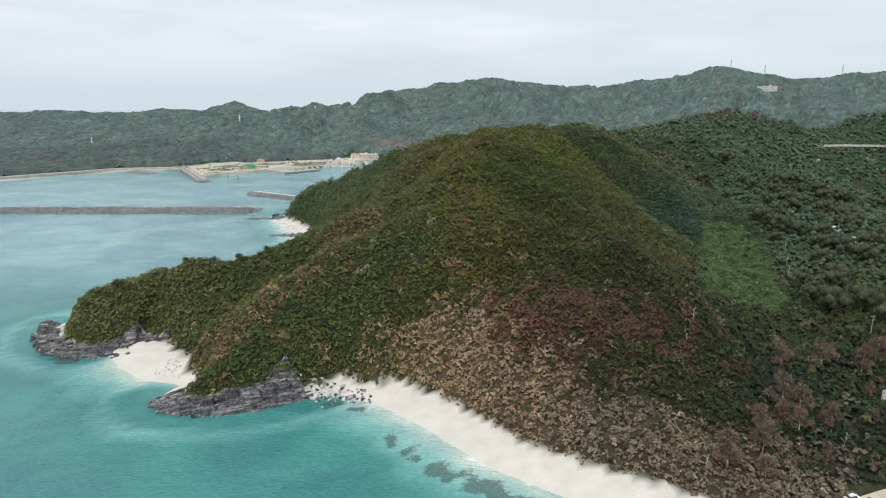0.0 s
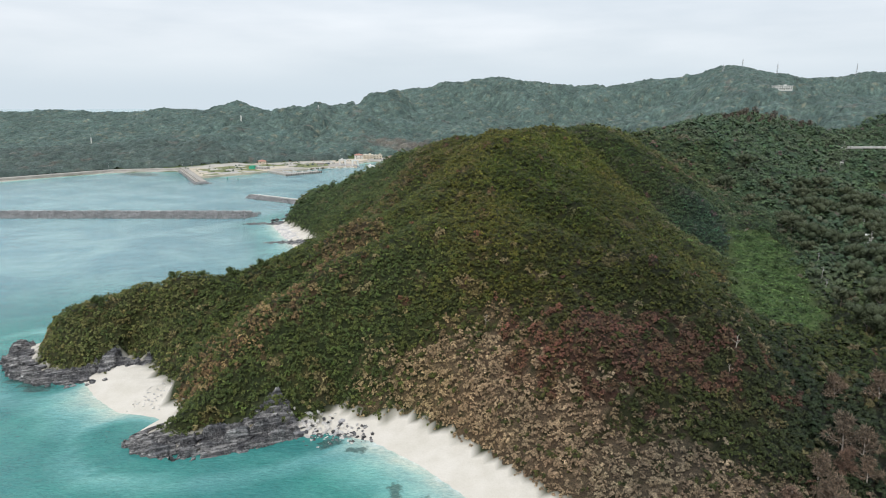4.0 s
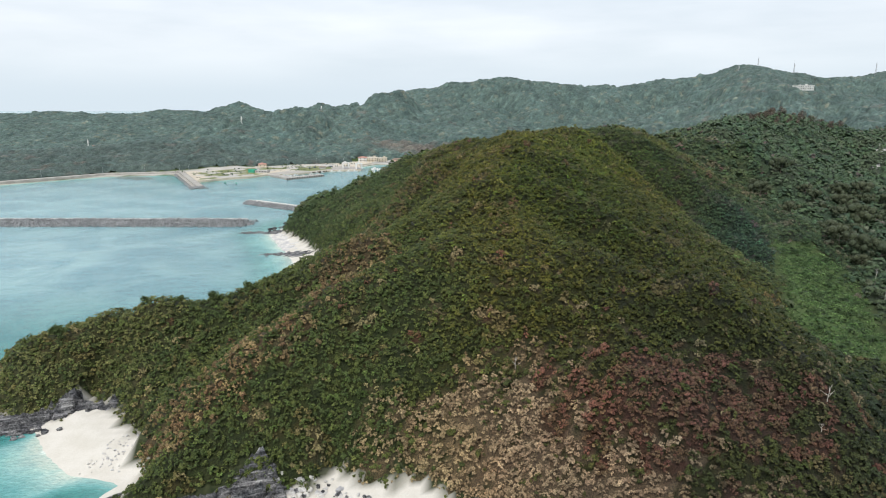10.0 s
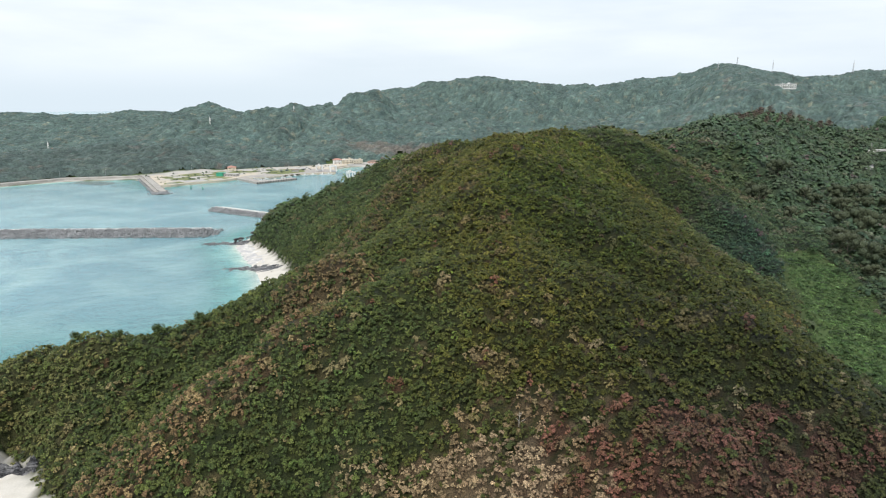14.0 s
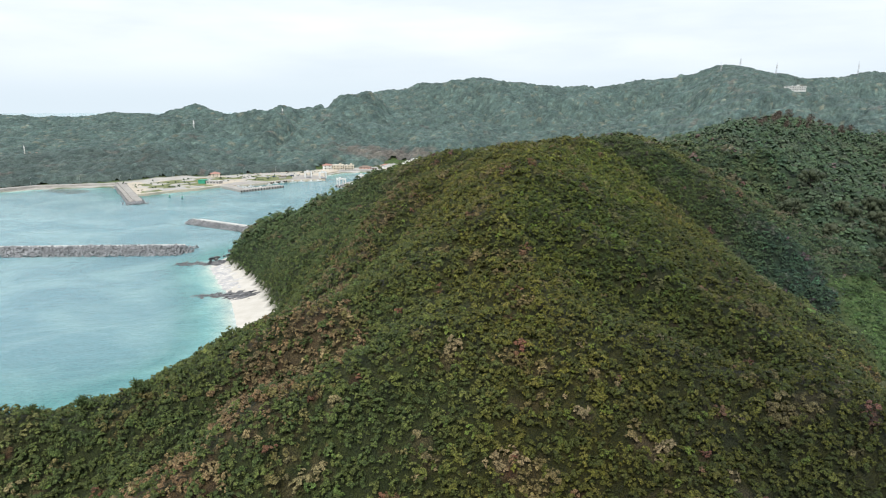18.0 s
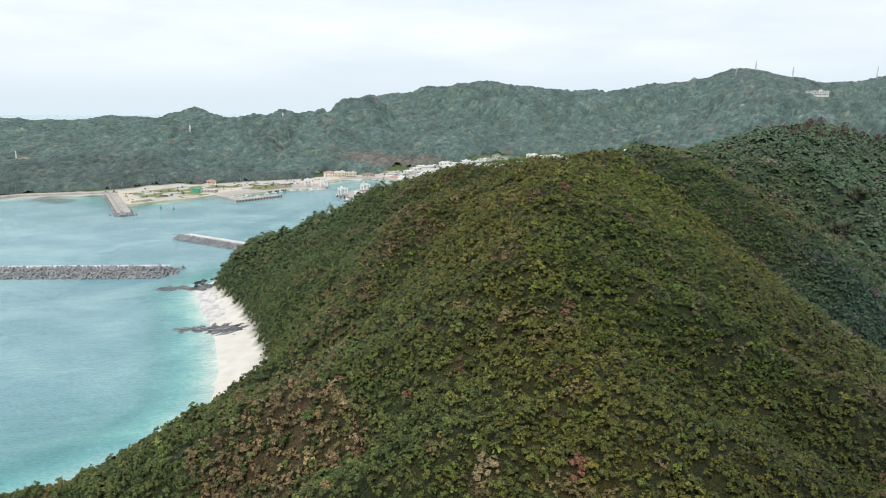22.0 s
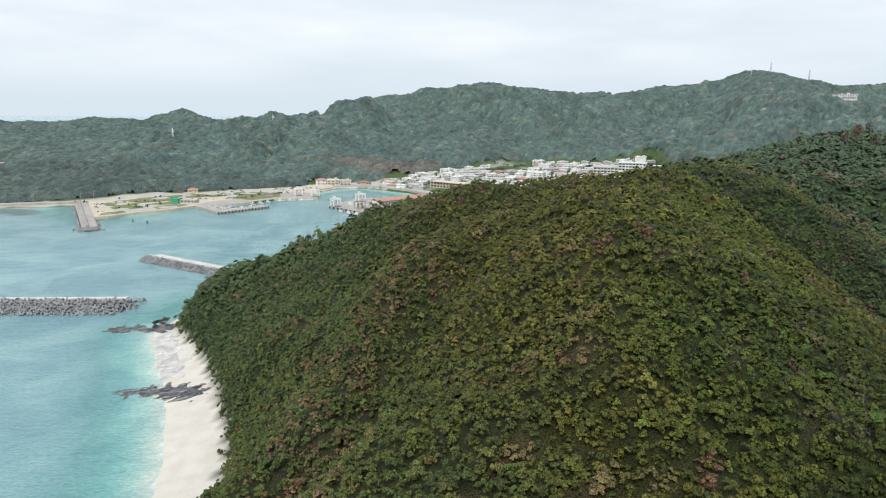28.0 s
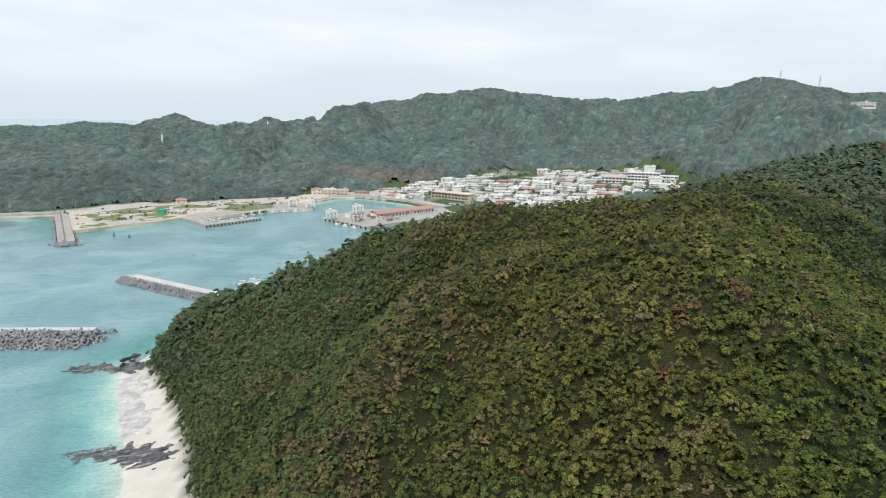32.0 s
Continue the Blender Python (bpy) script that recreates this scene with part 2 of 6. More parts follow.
RIDGES = [  # x, y, crest height, reach to the left of the way, reach to the right of it
    [(40, 196, 6, 60, 60), (46, 225, 28, 84, 60), (42, 250, 33, 135, 80), (28, 285, 46, 177, 122), (14, 325, 52, 140, 168), (14, 362, 65, 125, 182), (27, 410, 76, 134, 166), (36, 445, 79, 197, 168), (70, 490, 72, 227, 125), (110, 560, 75, 191, 213), (160, 610, 63, 192, 143), (240, 700, 67, 243, 188), (300, 765, 73, 264, 188), (345, 803, 75, 269, 198), (415, 805, 62, 262, 147), (470, 830, 41, 260, 180)],
    [(-184, 276, 3, 40, 40), (-166, 284, 19, 42, 38), (-148, 291, 20, 56, 47), (-118, 299, 27, 147, 56), (-92, 306, 25, 46, 48), (-66, 312, 35, 176, 67), (-40, 322, 45, 100, 85), (0, 345, 54, 120, 102)],
    [(-97, 221, 1, 26, 26), (-84, 240, 13, 36, 40), (-64, 260, 28, 49, 54), (-44, 277, 40, 63, 85), (-5, 298, 50, 95, 92)],
    [(99, 208, 1, 50, 26), (89, 238, 29, 92, 40), (72, 268, 43, 102, 56), (40, 292, 44, 89, 87)],
    [(70, 500, 77, 156, 111), (0, 545, 68, 135, 134), (-38, 566, 54, 134, 126), (-75, 574, 36, 121, 99), (-108, 577, 23, 86, 71), (-134, 582, 21, 69, 34)],
    [(95, 545, 70, 60, 60), (120, 525, 66, 60, 61), (143, 498, 49, 60, 60), (158, 468, 38, 55, 60), (175, 435, 16, 50, 50)],
    [(160, 610, 60, 80, 81), (200, 612, 64, 79, 83), (230, 602, 64, 61, 59), (248, 575, 41, 59, 63), (262, 548, 24, 60, 60), (275, 522, 8, 50, 50)],
    [(20, 368, 61, 60, 60), (52, 346, 55, 70, 60), (74, 318, 45, 70, 55), (76, 285, 41, 70, 50)]]
FAR_RIDGES = [
    [(-1500, 1720, 62, 420, 420), (-1150, 1750, 50, 420, 420), (-1002, 1750, 58, 400, 400), (-857, 1750, 50, 400, 400), (-709, 1750, 62, 360, 400),
     (-610, 1765, 60, 260, 360), (-543, 1765, 83, 220, 300), (-470, 1765, 54, 300, 300), (-380, 1700, 47, 300, 300)],
    [(-900, 975, 12, 200, 100), (-700, 1010, 14, 260, 100), (-579, 1035, 20, 260, 110), (-420, 1110, 34, 280, 150), (-370, 1230, 60, 300, 190),
     (-250, 1320, 84, 330, 240), (-110, 1450, 107, 400, 320), (-66, 1560, 110, 400, 400), (121, 1607, 121, 400, 400), (321, 1600, 99, 400, 380),
     (486, 1600, 113, 400, 360), (633, 1543, 139, 400, 360), (858, 1600, 116, 400, 400), (949, 1600, 130, 400, 400), (1038, 1600, 133, 400, 400), (1500, 1600, 112, 400, 400)],
    [(633, 1543, 136, 300, 330), (560, 1300, 116, 190, 330), (535, 1150, 104, 135, 330), (640, 1000, 82, 150, 300), (800, 880, 84, 220, 330), (1200, 800, 84, 300, 400)],
    [(385, 690, 34, 40, 50), (408, 722, 46, 60, 80), (480, 726, 45, 60, 90), (620, 740, 50, 90, 110)]]


def polyline_fields(px, py, nodes):
    """Distance to a polyline, and its node values (height, left reach, right reach) at the nearest place, with the side."""
    best = np.full(px.shape, 1e9)
    vals = np.zeros((3,) + px.shape)
    side = np.ones(px.shape)
    for (ax, ay, *av), (bx, by, *bv) in zip(nodes, nodes[1:]):
        dx, dy = bx - ax, by - ay
        s = np.clip(((px - ax) * dx + (py - ay) * dy) / (dx * dx + dy * dy), 0, 1)
        d = np.hypot(px - ax - s * dx, py - ay - s * dy)
        near = d < best
        best = np.where(near, d, best)
        side = np.where(near, np.sign(dx * (py - ay) - dy * (px - ax)), side)
        for i in range(3):
            vals[i] = np.where(near, av[i] + s * (bv[i] - av[i]), vals[i])
    return best, vals, side


def coast_distance(px, py):
    """Metres inland of the shoreline; below zero at sea."""
    ring = COAST + OUTER
    best, inside = np.full(px.shape, 1e9), np.zeros(px.shape, bool)
    for (ax, ay), (bx, by) in zip(ring, ring[1:] + ring[:1]):
        dx, dy = bx - ax, by - ay
        s = np.clip(((px - ax) * dx + (py - ay) * dy) / (dx * dx + dy * dy), 0, 1)
        best = np.minimum(best, np.hypot(px - ax - s * dx, py - ay - s * dy))
        if dy:
            inside ^= ((ay > py) != (by > py)) & (px < ax + (py - ay) * dx / dy)
    return np.where(inside, best, -best)


def wave(px, py, size, seed):
    """A cheap smooth random field, about -1 to 1, from a few crossed sine waves."""
    rng = np.random.RandomState(seed)
    out = 0
    for k in range(5):
        a, p, f = rng.uniform(0, 2 * math.pi), rng.uniform(0, 2 * math.pi), 2 * math.pi / size * rng.uniform(0.7, 1.6)
        out = out + np.sin((px * math.cos(a) + py * math.sin(a)) * f + p + 1.3 * np.sin((px * math.sin(a) - py * math.cos(a)) * f * 0.6 + k))
    return out / 3.2


def ridge_height(px, py, ridges, soft, ease):
    """Rounded ridges along their crest lines; ease: metres over which neighbouring stretches run into each other."""
    total = np.zeros(px.shape)
    for nodes in ridges:
        runs = []
        for (ax, ay, *av), (bx, by, *bv) in zip(nodes, nodes[1:]):
            dx, dy = bx - ax, by - ay
            s = np.clip(((px - ax) * dx + (py - ay) * dy) / (dx * dx + dy * dy), 0, 1)
            d = np.hypot(px - ax - s * dx, py - ay - s * dy)
            lean = np.clip((dx * (py - ay) - dy * (px - ax)) / math.hypot(dx, dy) / 14, -1, 1) * 0.5 + 0.5
            reach = (av[1] + s * (bv[1] - av[1])) * lean + (av[2] + s * (bv[2] - av[2])) * (1 - lean)
            u = (np.sqrt((d / reach) ** 2 + 0.012) - 0.1095) / 0.9
            runs.append((d, (av[0] + s * (bv[0] - av[0])) * np.clip(1 - u, 0, 1) ** 1.2))
        least = np.min([d for d, _ in runs], axis=0)
        weights = [np.exp(-np.minimum((d - least) / ease, 40)) for d, _ in runs]
        height = sum(w * h for w, (_, h) in zip(weights, runs)) / sum(weights)
        total = total + np.exp(np.clip(height, 0, 400) / soft) - 1
    return soft * np.log1p(total)


def step01(v, a, b):
    t = np.clip((v - a) / (b - a), 0, 1)
    return t * t * (3 - 2 * t)


GULLIES = [  # ravines between the ribs that run down to the valley: depth, half width, line
    (9.0, 12.0, [(84, 516), (101, 494), (118, 466), (135, 440), (150, 410)]),
    (7.0, 13.0, [(150, 592), (170, 558), (188, 522), (203, 484)]),
    (5.0, 12.0, [(240, 660), (268, 622), (288, 588), (300, 560)]),
    (6.0, 11.0, [(-14, 520), (-40, 496), (-62, 468), (-82, 440)]),
    (5.0, 10.0, [(4, 452), (-14, 420), (-30, 390), (-50, 366), (-76, 358)])]
RIB = [(6, 496), (-17, 474), (-32, 440), (-44, 410), (-60, 384)]  # a low rib down the western slope


def ravine(px, py):
    cut = np.zeros(px.shape)
    d, _, _ = polyline_fields(px, py, [(a, b, 0, 0, 0) for a, b in RIB])
    cut = cut - 4.5 * np.exp(-(d / 11) ** 2)
    for deep, wide, line in GULLIES:
        d, _, _ = polyline_fields(px, py, [(a, b, 0, 0, 0) for a, b in line])
        cut = cut + deep * np.exp(-(d / wide) ** 2)
    return cut


def in_village(px, py):
    """1 inside the built-up ground behind the harbour beach."""
    low = np.interp(px, [-70, 0, 40, 120, 390], [1085, 1040, 1005, 965, 985])
    high = np.interp(px, [-70, 40, 110, 200, 330, 390], [1150, 1205, 1262, 1255, 1228, 1215])
    return step01(px, -80, -66) * step01(py, low - 10, low) * step01(-py, -high, 8 - high) * step01(-px, -322, -308)


def beach_width(px, py):
    """How far the bare shore reaches inland."""
    south = np.where(px < -131, 7.0, np.where((px < -98) & (py > 222), 21.0, np.where(px < -42, 7.0, np.where(px < -20, 11.0, 16.0))))
    west = np.interp(py, [350, 380, 400, 450, 485, 520, 560, 590, 620], [5, 10, 18, 19, 18, 16, 10, 3, 3])
    return np.where(py < 335, south, np.where(py < 640, west, 8.0))


def land_height(px, py):
    """Height of the bare ground; the sea bed where it is below zero."""
    px, py = np.asarray(px, float), np.asarray(py, float)
    sd = coast_distance(px, py)
    near = ridge_height(px, py, RIDGES, 4.0, 9.0)
    far = ridge_height(px, py, FAR_RIDGES, 9.0, 35.0) + 4.0 * wave(px, py, 120, 5) * np.clip((py - 950) / 300, 0, 1)
    hill = np.maximum(near, np.where(py > 600, far, 0)) + 1.1 * wave(px, py, 34, 3) + 0.5 * wave(px, py, 13, 4)
    crest_off, _, _ = polyline_fields(px, py, FAR_RIDGES[2])
    slopes = np.clip((far - 12) / 45, 0, 1) * step01(1570 - py, 0, 110) * step01(crest_off, 15, 110) * step01(py, 880, 1000)
    gully = 24.0 * (1 - np.clip(np.abs(wave(px, py, 330, 8)) * 1.9, 0, 1)) ** 1.3 * slopes + 7.0 * (1 - np.clip(np.abs(wave(px, py, 130, 18)) * 1.6, 0, 1)) * slopes + ravine(px, py)
    flat = 2.3 + 2.0 * np.clip((px - 60) / 200, 0, 1) + np.clip((py - 1060) / 15, 0, 13) * np.clip((px + 60) / 60, 0, 1)
    inland = 1 - np.exp(-np.clip(sd - beach_width(px, py) - 0.5, 0, None) / 9)
    land = np.clip(sd * 0.17, 0, 2.3) + np.clip(np.maximum(hill - gully, 0) * inland, 0, None) + (flat - 2.3) * np.clip((sd - 30) / 60, 0, 1)
    town = in_village(px, py)
    land = land + town * (flat + 0.6 + 0.45 * np.clip(land - flat - 4, 0, None) - land)
    bed = -0.11 * np.clip(-sd, 0, 30) - 0.03 * np.clip(-sd - 30, 0, 160)
    return np.where(sd > 0, land, bed)


def steps(*spans):
    """Grid lines: (from, to, spacing) spans, joined end to end."""
    out = []
    for a, b, s in spans:
        out += list(np.linspace(a, b, max(1, round((b - a) / s)), endpoint=False))
    return np.array(out + [spans[-1][1]])


def sheet(name, xs, ys, heights, material, attribute, colours):
    gx, gy = np.meshgrid(xs, ys)
    nx, ny = len(xs), len(ys)
    me = bpy.data.meshes.new(name)
    co = np.stack([gx, gy, heights], -1).reshape(-1, 3)
    i = (np.arange(ny - 1)[:, None] * nx + np.arange(nx - 1)[None]).ravel()
    quads = np.stack([i, i + 1, i + nx + 1, i + nx], 1)
    me.vertices.add(len(co))
    me.vertices.foreach_set("co", co.ravel())
    me.loops.add(quads.size)
    me.loops.foreach_set("vertex_index", quads.ravel())
    me.polygons.add(len(quads))
    me.polygons.foreach_set("loop_start", np.arange(len(quads)) * 4)
    me.polygons.foreach_set("use_smooth", np.ones(len(quads), bool))
    me.update(calc_edges=True)
    layer = me.color_attributes.new(attribute, "FLOAT_COLOR", "POINT")
    layer.data.foreach_set("color", np.concatenate([colours.reshape(-1, 3), np.ones((len(co), 1))], 1).ravel())
    me.materials.append(material)
    return new(name, me)


GX = steps((-4900, -1700, 200), (-1700, -700, 25), (-700, -260, 11), (-260, -200, 4), (-200, 130, 3.3), (130, 330, 5), (330, 760, 11), (760, 1600, 22), (1600, 4900, 220))
GY = steps((-4900, -300, 240), (-300, 120, 20), (120, 150, 4), (150, 310, 3.3), (310, 640, 5), (640, 1240, 8), (1240, 1900, 16), (1900, 4900, 200))
gx, gy = np.meshgrid(GX, GY)
shore = coast_distance(gx, gy)
gz = land_height(gx, gy)
gz = np.where(shore < -250, np.maximum(gz, -9), gz)


def in_field(px, py):
    """The open grassy floor of the valley behind the spur."""
    d, _, _ = polyline_fields(px, py, [(198, 438, 0, 0, 0), (190, 420, 0, 0, 0), (173, 375, 0, 0, 0), (158, 338, 0, 0, 0), (155, 322, 0, 0, 0)])
    return 1 - step01(d + 5 * wave(px, py, 22, 9), 12, 25)


def on_sand(px, py, sd):
    return step01(beach_width(px, py) + 1.2 * wave(px, py, 9, 11) - sd, -0.5, 1.5)


def behind_road(px, py):
    """Metres inland of the road that runs round the harbour and the western bay."""
    d, _, _ = polyline_fields(px, py, [(a, b, 0, 0, 0) for a, b in ((-1000, 772), (-700, 782), (-560, 842), (-514, 892), (-464, 946), (-378, 968), (-318, 1012), (-240, 1050), (-180, 1075), (-120, 1120), (-60, 1150))])
    return d * np.sign(py - np.interp(px, [-1000, -700, -560, -514, -464, -378, -318, -240, -180, -120, -60], [772, 782, 842, 892, 946, 968, 1012, 1050, 1075, 1120, 1150]))


harbour_floor = ((behind_road(gx, gy) < 3) & (gx < -60) & (gx > -720) & (gy > 700)) * (shore > 2) * 1.0
cover = np.stack([np.maximum(on_sand(gx, gy, shore) * (gy < 700), step01(9 - shore, -1, 2) * (gy >= 700)), np.maximum(np.maximum(in_field(gx, gy), step01(gy, 800, 900)), step01(in_village(gx, gy), 0.3, 0.8)), np.maximum(harbour_floor, step01(in_village(gx, gy), 0.6, 0.95) * step01(wave(gx, gy, 45, 15), -0.1, 0.6) * 0.7 * step01(300 - gx, 20, 90))], -1)
ground = tagged(sheet("ground", GX, GY, gz, GROUND, "cover", cover), "sandy and wooded island ground with a pale sea bed", "ground", kind="structure")
WX = steps((-4900, -1000, 300), (-1000, -300, 20), (-300, 200, 4), (200, 1000, 100), (1000, 4900, 400))
WY = steps((-4900, -200, 300), (-200, 100, 30), (100, 660, 4), (660, 1200, 9), (1200, 4900, 300))
wx, wy = np.meshgrid(WX, WY)
off = -coast_distance(wx, wy)
fathom = np.clip(off / 150, 0, 1)
reef = np.zeros(wx.shape)
for line, wide in (([(-48, 216), (-36, 212), (-26, 205)], 3.5), ([(-19, 187), (-8, 177)], 4), ([(-2, 172), (14, 160), (30, 146)], 5),
                   ([(-150, 250), (-166, 257)], 4), ([(-400, 905), (-430, 925)], 22)):
    d, _, _ = polyline_fields(wx, wy, [(a, b, 0, 0, 0) for a, b in line])
    reef = np.maximum(reef, 1 - step01(d + 3 * wave(wx, wy, 11, 31), wide * 0.3, wide * 1.4))
reef = reef * step01(off, -1, 2)
steep = np.zeros(wx.shape)
for line, wide in (([(-106, 214), (-96, 205), (-80, 203), (-62, 207), (-48, 216)], 9), ([(-186, 295), (-176, 270), (-164, 261), (-152, 255)], 9), ([(-172, 600), (-700, 600)], 22), ([(-206, 708), (-130, 656)], 22), ([(-297, 815), (-375, 960)], 22)):
    d, _, _ = polyline_fields(wx, wy, [(a, b, 0, 0, 0) for a, b in line])
    steep = np.maximum(steep, 1 - step01(d, wide, wide * 2))
fathom = np.maximum(fathom, 0.16 * steep)
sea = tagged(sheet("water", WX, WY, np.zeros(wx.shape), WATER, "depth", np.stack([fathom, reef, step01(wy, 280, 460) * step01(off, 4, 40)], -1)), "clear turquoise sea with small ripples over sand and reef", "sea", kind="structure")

# ---- woods: crowns of many small leaf sprays ----
def mesh_of(name, co, tris, tint, material):
    """Triangles with a colour a vertex."""
    me = bpy.data.meshes.new(name)
    me.vertices.add(len(co))
    me.vertices.foreach_set("co", co.astype(np.float32).ravel())
    me.loops.add(tris.size)
    me.loops.foreach_set("vertex_index", tris.astype(np.int32).ravel())
    me.polygons.add(len(tris))
    me.polygons.foreach_set("loop_start", np.arange(len(tris), dtype=np.int32) * 3)
    me.polygons.foreach_set("use_smooth", np.ones(len(tris), bool))
    me.update(calc_edges=True)
    layer = me.color_attributes.new("tint", "FLOAT_COLOR", "POINT")
    layer.data.foreach_set("color", np.concatenate([tint, np.ones((len(tint), 1))], 1).astype(np.float32).ravel())
    me.materials.append(material)
    return me


class Raster:
    """A field sampled once on a grid, for quick reading at many places."""

    def __init__(self, field, x0, x1, y0, y1, cell):
        self.x0, self.y0, self.cell = x0 - 2 * cell, y0 - 2 * cell, cell
        xs, ys = np.arange(self.x0, x1 + 3 * cell, cell), np.arange(self.y0, y1 + 3 * cell, cell)
        self.values = field(*np.meshgrid(xs, ys))

    def __call__(self, x, y):
        u, v = (x - self.x0) / self.cell, (y - self.y0) / self.cell
        i = np.clip(np.floor(u).astype(int), 0, self.values.shape[1] - 2)
        j = np.clip(np.floor(v).astype(int), 0, self.values.shape[0] - 2)
        u, v, f = u - i, v - j, self.values
        return (f[j, i] * (1 - u) + f[j, i + 1] * u) * (1 - v) + (f[j + 1, i] * (1 - u) + f[j + 1, i + 1] * u) * v


def wood(name, label, seed, x0, x1, y0, y1, mask, colours, radius, rise, cell, cover, tufts, material, leaf=0.5, tall=1.1, vary=(0.86, 1.16), petals=5, gap_shade=0.33, spread=0.34, sunk=0.85, droop=(0.5, 1.0), mixed=0.16):
    """A closed canopy: separate crowns, each a dome of rounded leaf clumps, over a skin coloured dark as the shade
    between them.
    """
    rng = np.random.RandomState(seed)
    step = max(cell * 1.3, 1.9)
    land = Raster(land_height, x0, x1, y0, y1, step)
    kept = Raster(lambda x, y: mask(x, y) * 1.0, x0, x1, y0, y1, step)
    depth = Raster(lambda x, y: np.zeros(x.shape), x0, x1, y0, y1, step)
    soft = np.pad(kept.values, 2, mode="edge")
    rows, cols = kept.values.shape
    soft = sum(soft[a:a + rows, b:b + cols] for a in range(5) for b in range(5)) / 25
    depth.values = np.clip(soft * 2 - 1, 0, 1) * 0.85 + 0.15  # the canopy comes down to the ground at its rim

    def level(x, y):
        return land(x, y) + depth(x, y) * (rise * (0.62 + 0.12 * wave(x, y, radius * 11, seed + 1)) + radius * 0.4 * np.abs(wave(x, y, radius * 7, seed + 2)))

    # crowns on a jittered grid, more of them where the ground is steep
    gap = radius * 1.772 / cover ** 0.5 / 1.35
    cx, cy = np.meshgrid(np.arange(x0, x1, gap), np.arange(y0, y1, gap))
    cx, cy = (cx + rng.uniform(-0.5, 0.5, cx.shape) * gap).ravel(), (cy + rng.uniform(-0.5, 0.5, cy.shape) * gap).ravel()
    k = kept(cx, cy) > 0.5
    cx, cy = cx[k], cy[k]
    e = max(1.5, cell)
    slope = np.stack([(level(cx - e, cy) - level(cx + e, cy)) / (2 * e), (level(cx, cy - e) - level(cx, cy + e)) / (2 * e)], -1)
    steep = np.sqrt(1 + (slope ** 2).sum(-1))
    k = rng.uniform(0, 1, len(cx)) < np.minimum(1, steep / 1.8225)
    cx, cy, slope = cx[k], cy[k], slope[k]
    n = len(cx)
    lot = rng.uniform(0, 1, n)
    r = radius * np.clip(np.exp(rng.normal(-0.06, spread, n)), 0.5, 1.9) * (0.6 + 0.4 * depth(cx, cy))
    cz = level(cx, cy) + r * rng.uniform(-0.75, 0.6, n)
    shade = colours(cx, cy, lot) * np.clip(np.exp(rng.normal(0, mixed, (n, 1))), 0.6, 1.7)

    # the skin below the crowns: leaf colour scaled down to stand in for shaded gaps
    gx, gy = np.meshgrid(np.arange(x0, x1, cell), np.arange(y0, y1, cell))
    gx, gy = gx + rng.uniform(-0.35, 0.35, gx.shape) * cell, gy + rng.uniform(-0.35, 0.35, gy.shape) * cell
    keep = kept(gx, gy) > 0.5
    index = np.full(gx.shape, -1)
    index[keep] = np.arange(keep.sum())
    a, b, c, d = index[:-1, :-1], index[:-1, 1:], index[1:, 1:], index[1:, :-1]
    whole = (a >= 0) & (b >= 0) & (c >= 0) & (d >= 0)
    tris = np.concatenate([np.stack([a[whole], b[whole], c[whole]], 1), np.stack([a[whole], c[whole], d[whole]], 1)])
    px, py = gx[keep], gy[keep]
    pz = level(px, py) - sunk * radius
    tint = colours(px, py, rng.uniform(0, 1, len(px))) * gap_shade
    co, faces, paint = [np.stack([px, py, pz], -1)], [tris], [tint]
    if tufts:  # each crown bears a few rounded leaf clumps
        lean = np.stack([slope[:, 0] * 0.6, slope[:, 1] * 0.6, np.full(n, 1.6)], -1)
        lean /= np.linalg.norm(lean, axis=-1, keepdims=True)
        mid = np.stack([cx, cy, cz], -1)
        d = rng.normal(0, 1, (n, tufts, 3)) + 0.5 * lean[:, None]
        d /= np.linalg.norm(d, axis=-1, keepdims=True)
        down = (d * lean[:, None]).sum(-1, keepdims=True)
        d = np.where(down < -0.05, d - 2 * down * lean[:, None], d)
        knob = mid[:, None] + d * (r[:, None] * rng.uniform(0.72, 1.1, (n, tufts)))[..., None] * np.array([1, 1, tall])
        nrm = 0.7 * d + rng.normal(0, 0.2, d.shape) + np.array([0, 0, 0.6])
        nrm /= np.linalg.norm(nrm, axis=-1, keepdims=True)
        t1 = np.cross(nrm, rng.normal(0, 1, nrm.shape))
        t1 /= np.linalg.norm(t1, axis=-1, keepdims=True) + 1e-9
        t2 = np.cross(nrm, t1)
        g = (r[:, None] ** 0.7 * radius ** 0.3 * leaf * rng.uniform(0.65, 1.35, (n, tufts)))[..., None]
        clump = [knob]
        for p in range(petals):
            turn = 2 * math.pi * p / petals
            clump.append(knob + (t1 * math.cos(turn) + t2 * math.sin(turn)) * g * rng.uniform(0.65, 1.2, (n, tufts, 1)) - nrm * g * rng.uniform(*droop, (n, tufts, 1)))
        clump = np.stack(clump, 2).reshape(-1, 3)
        fan = np.array([(0, 1 + p, 1 + (p + 1) % petals) for p in range(petals)])
        tone = shade[:, None] * rng.uniform(*vary, (n, tufts, 1))
        tone = tone[:, :, None] * rng.uniform(0.75, 1.25, (n, tufts, petals + 1, 1))
        co.append(clump)
        faces.append((fan[None] + (np.arange(n * tufts) * (petals + 1))[:, None, None]).reshape(-1, 3) + len(px))
        paint.append(tone.reshape(-1, 3))
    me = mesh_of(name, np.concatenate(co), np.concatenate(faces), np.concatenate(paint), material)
    return tagged(new(name, me), label, "woodland", kind="stuff")


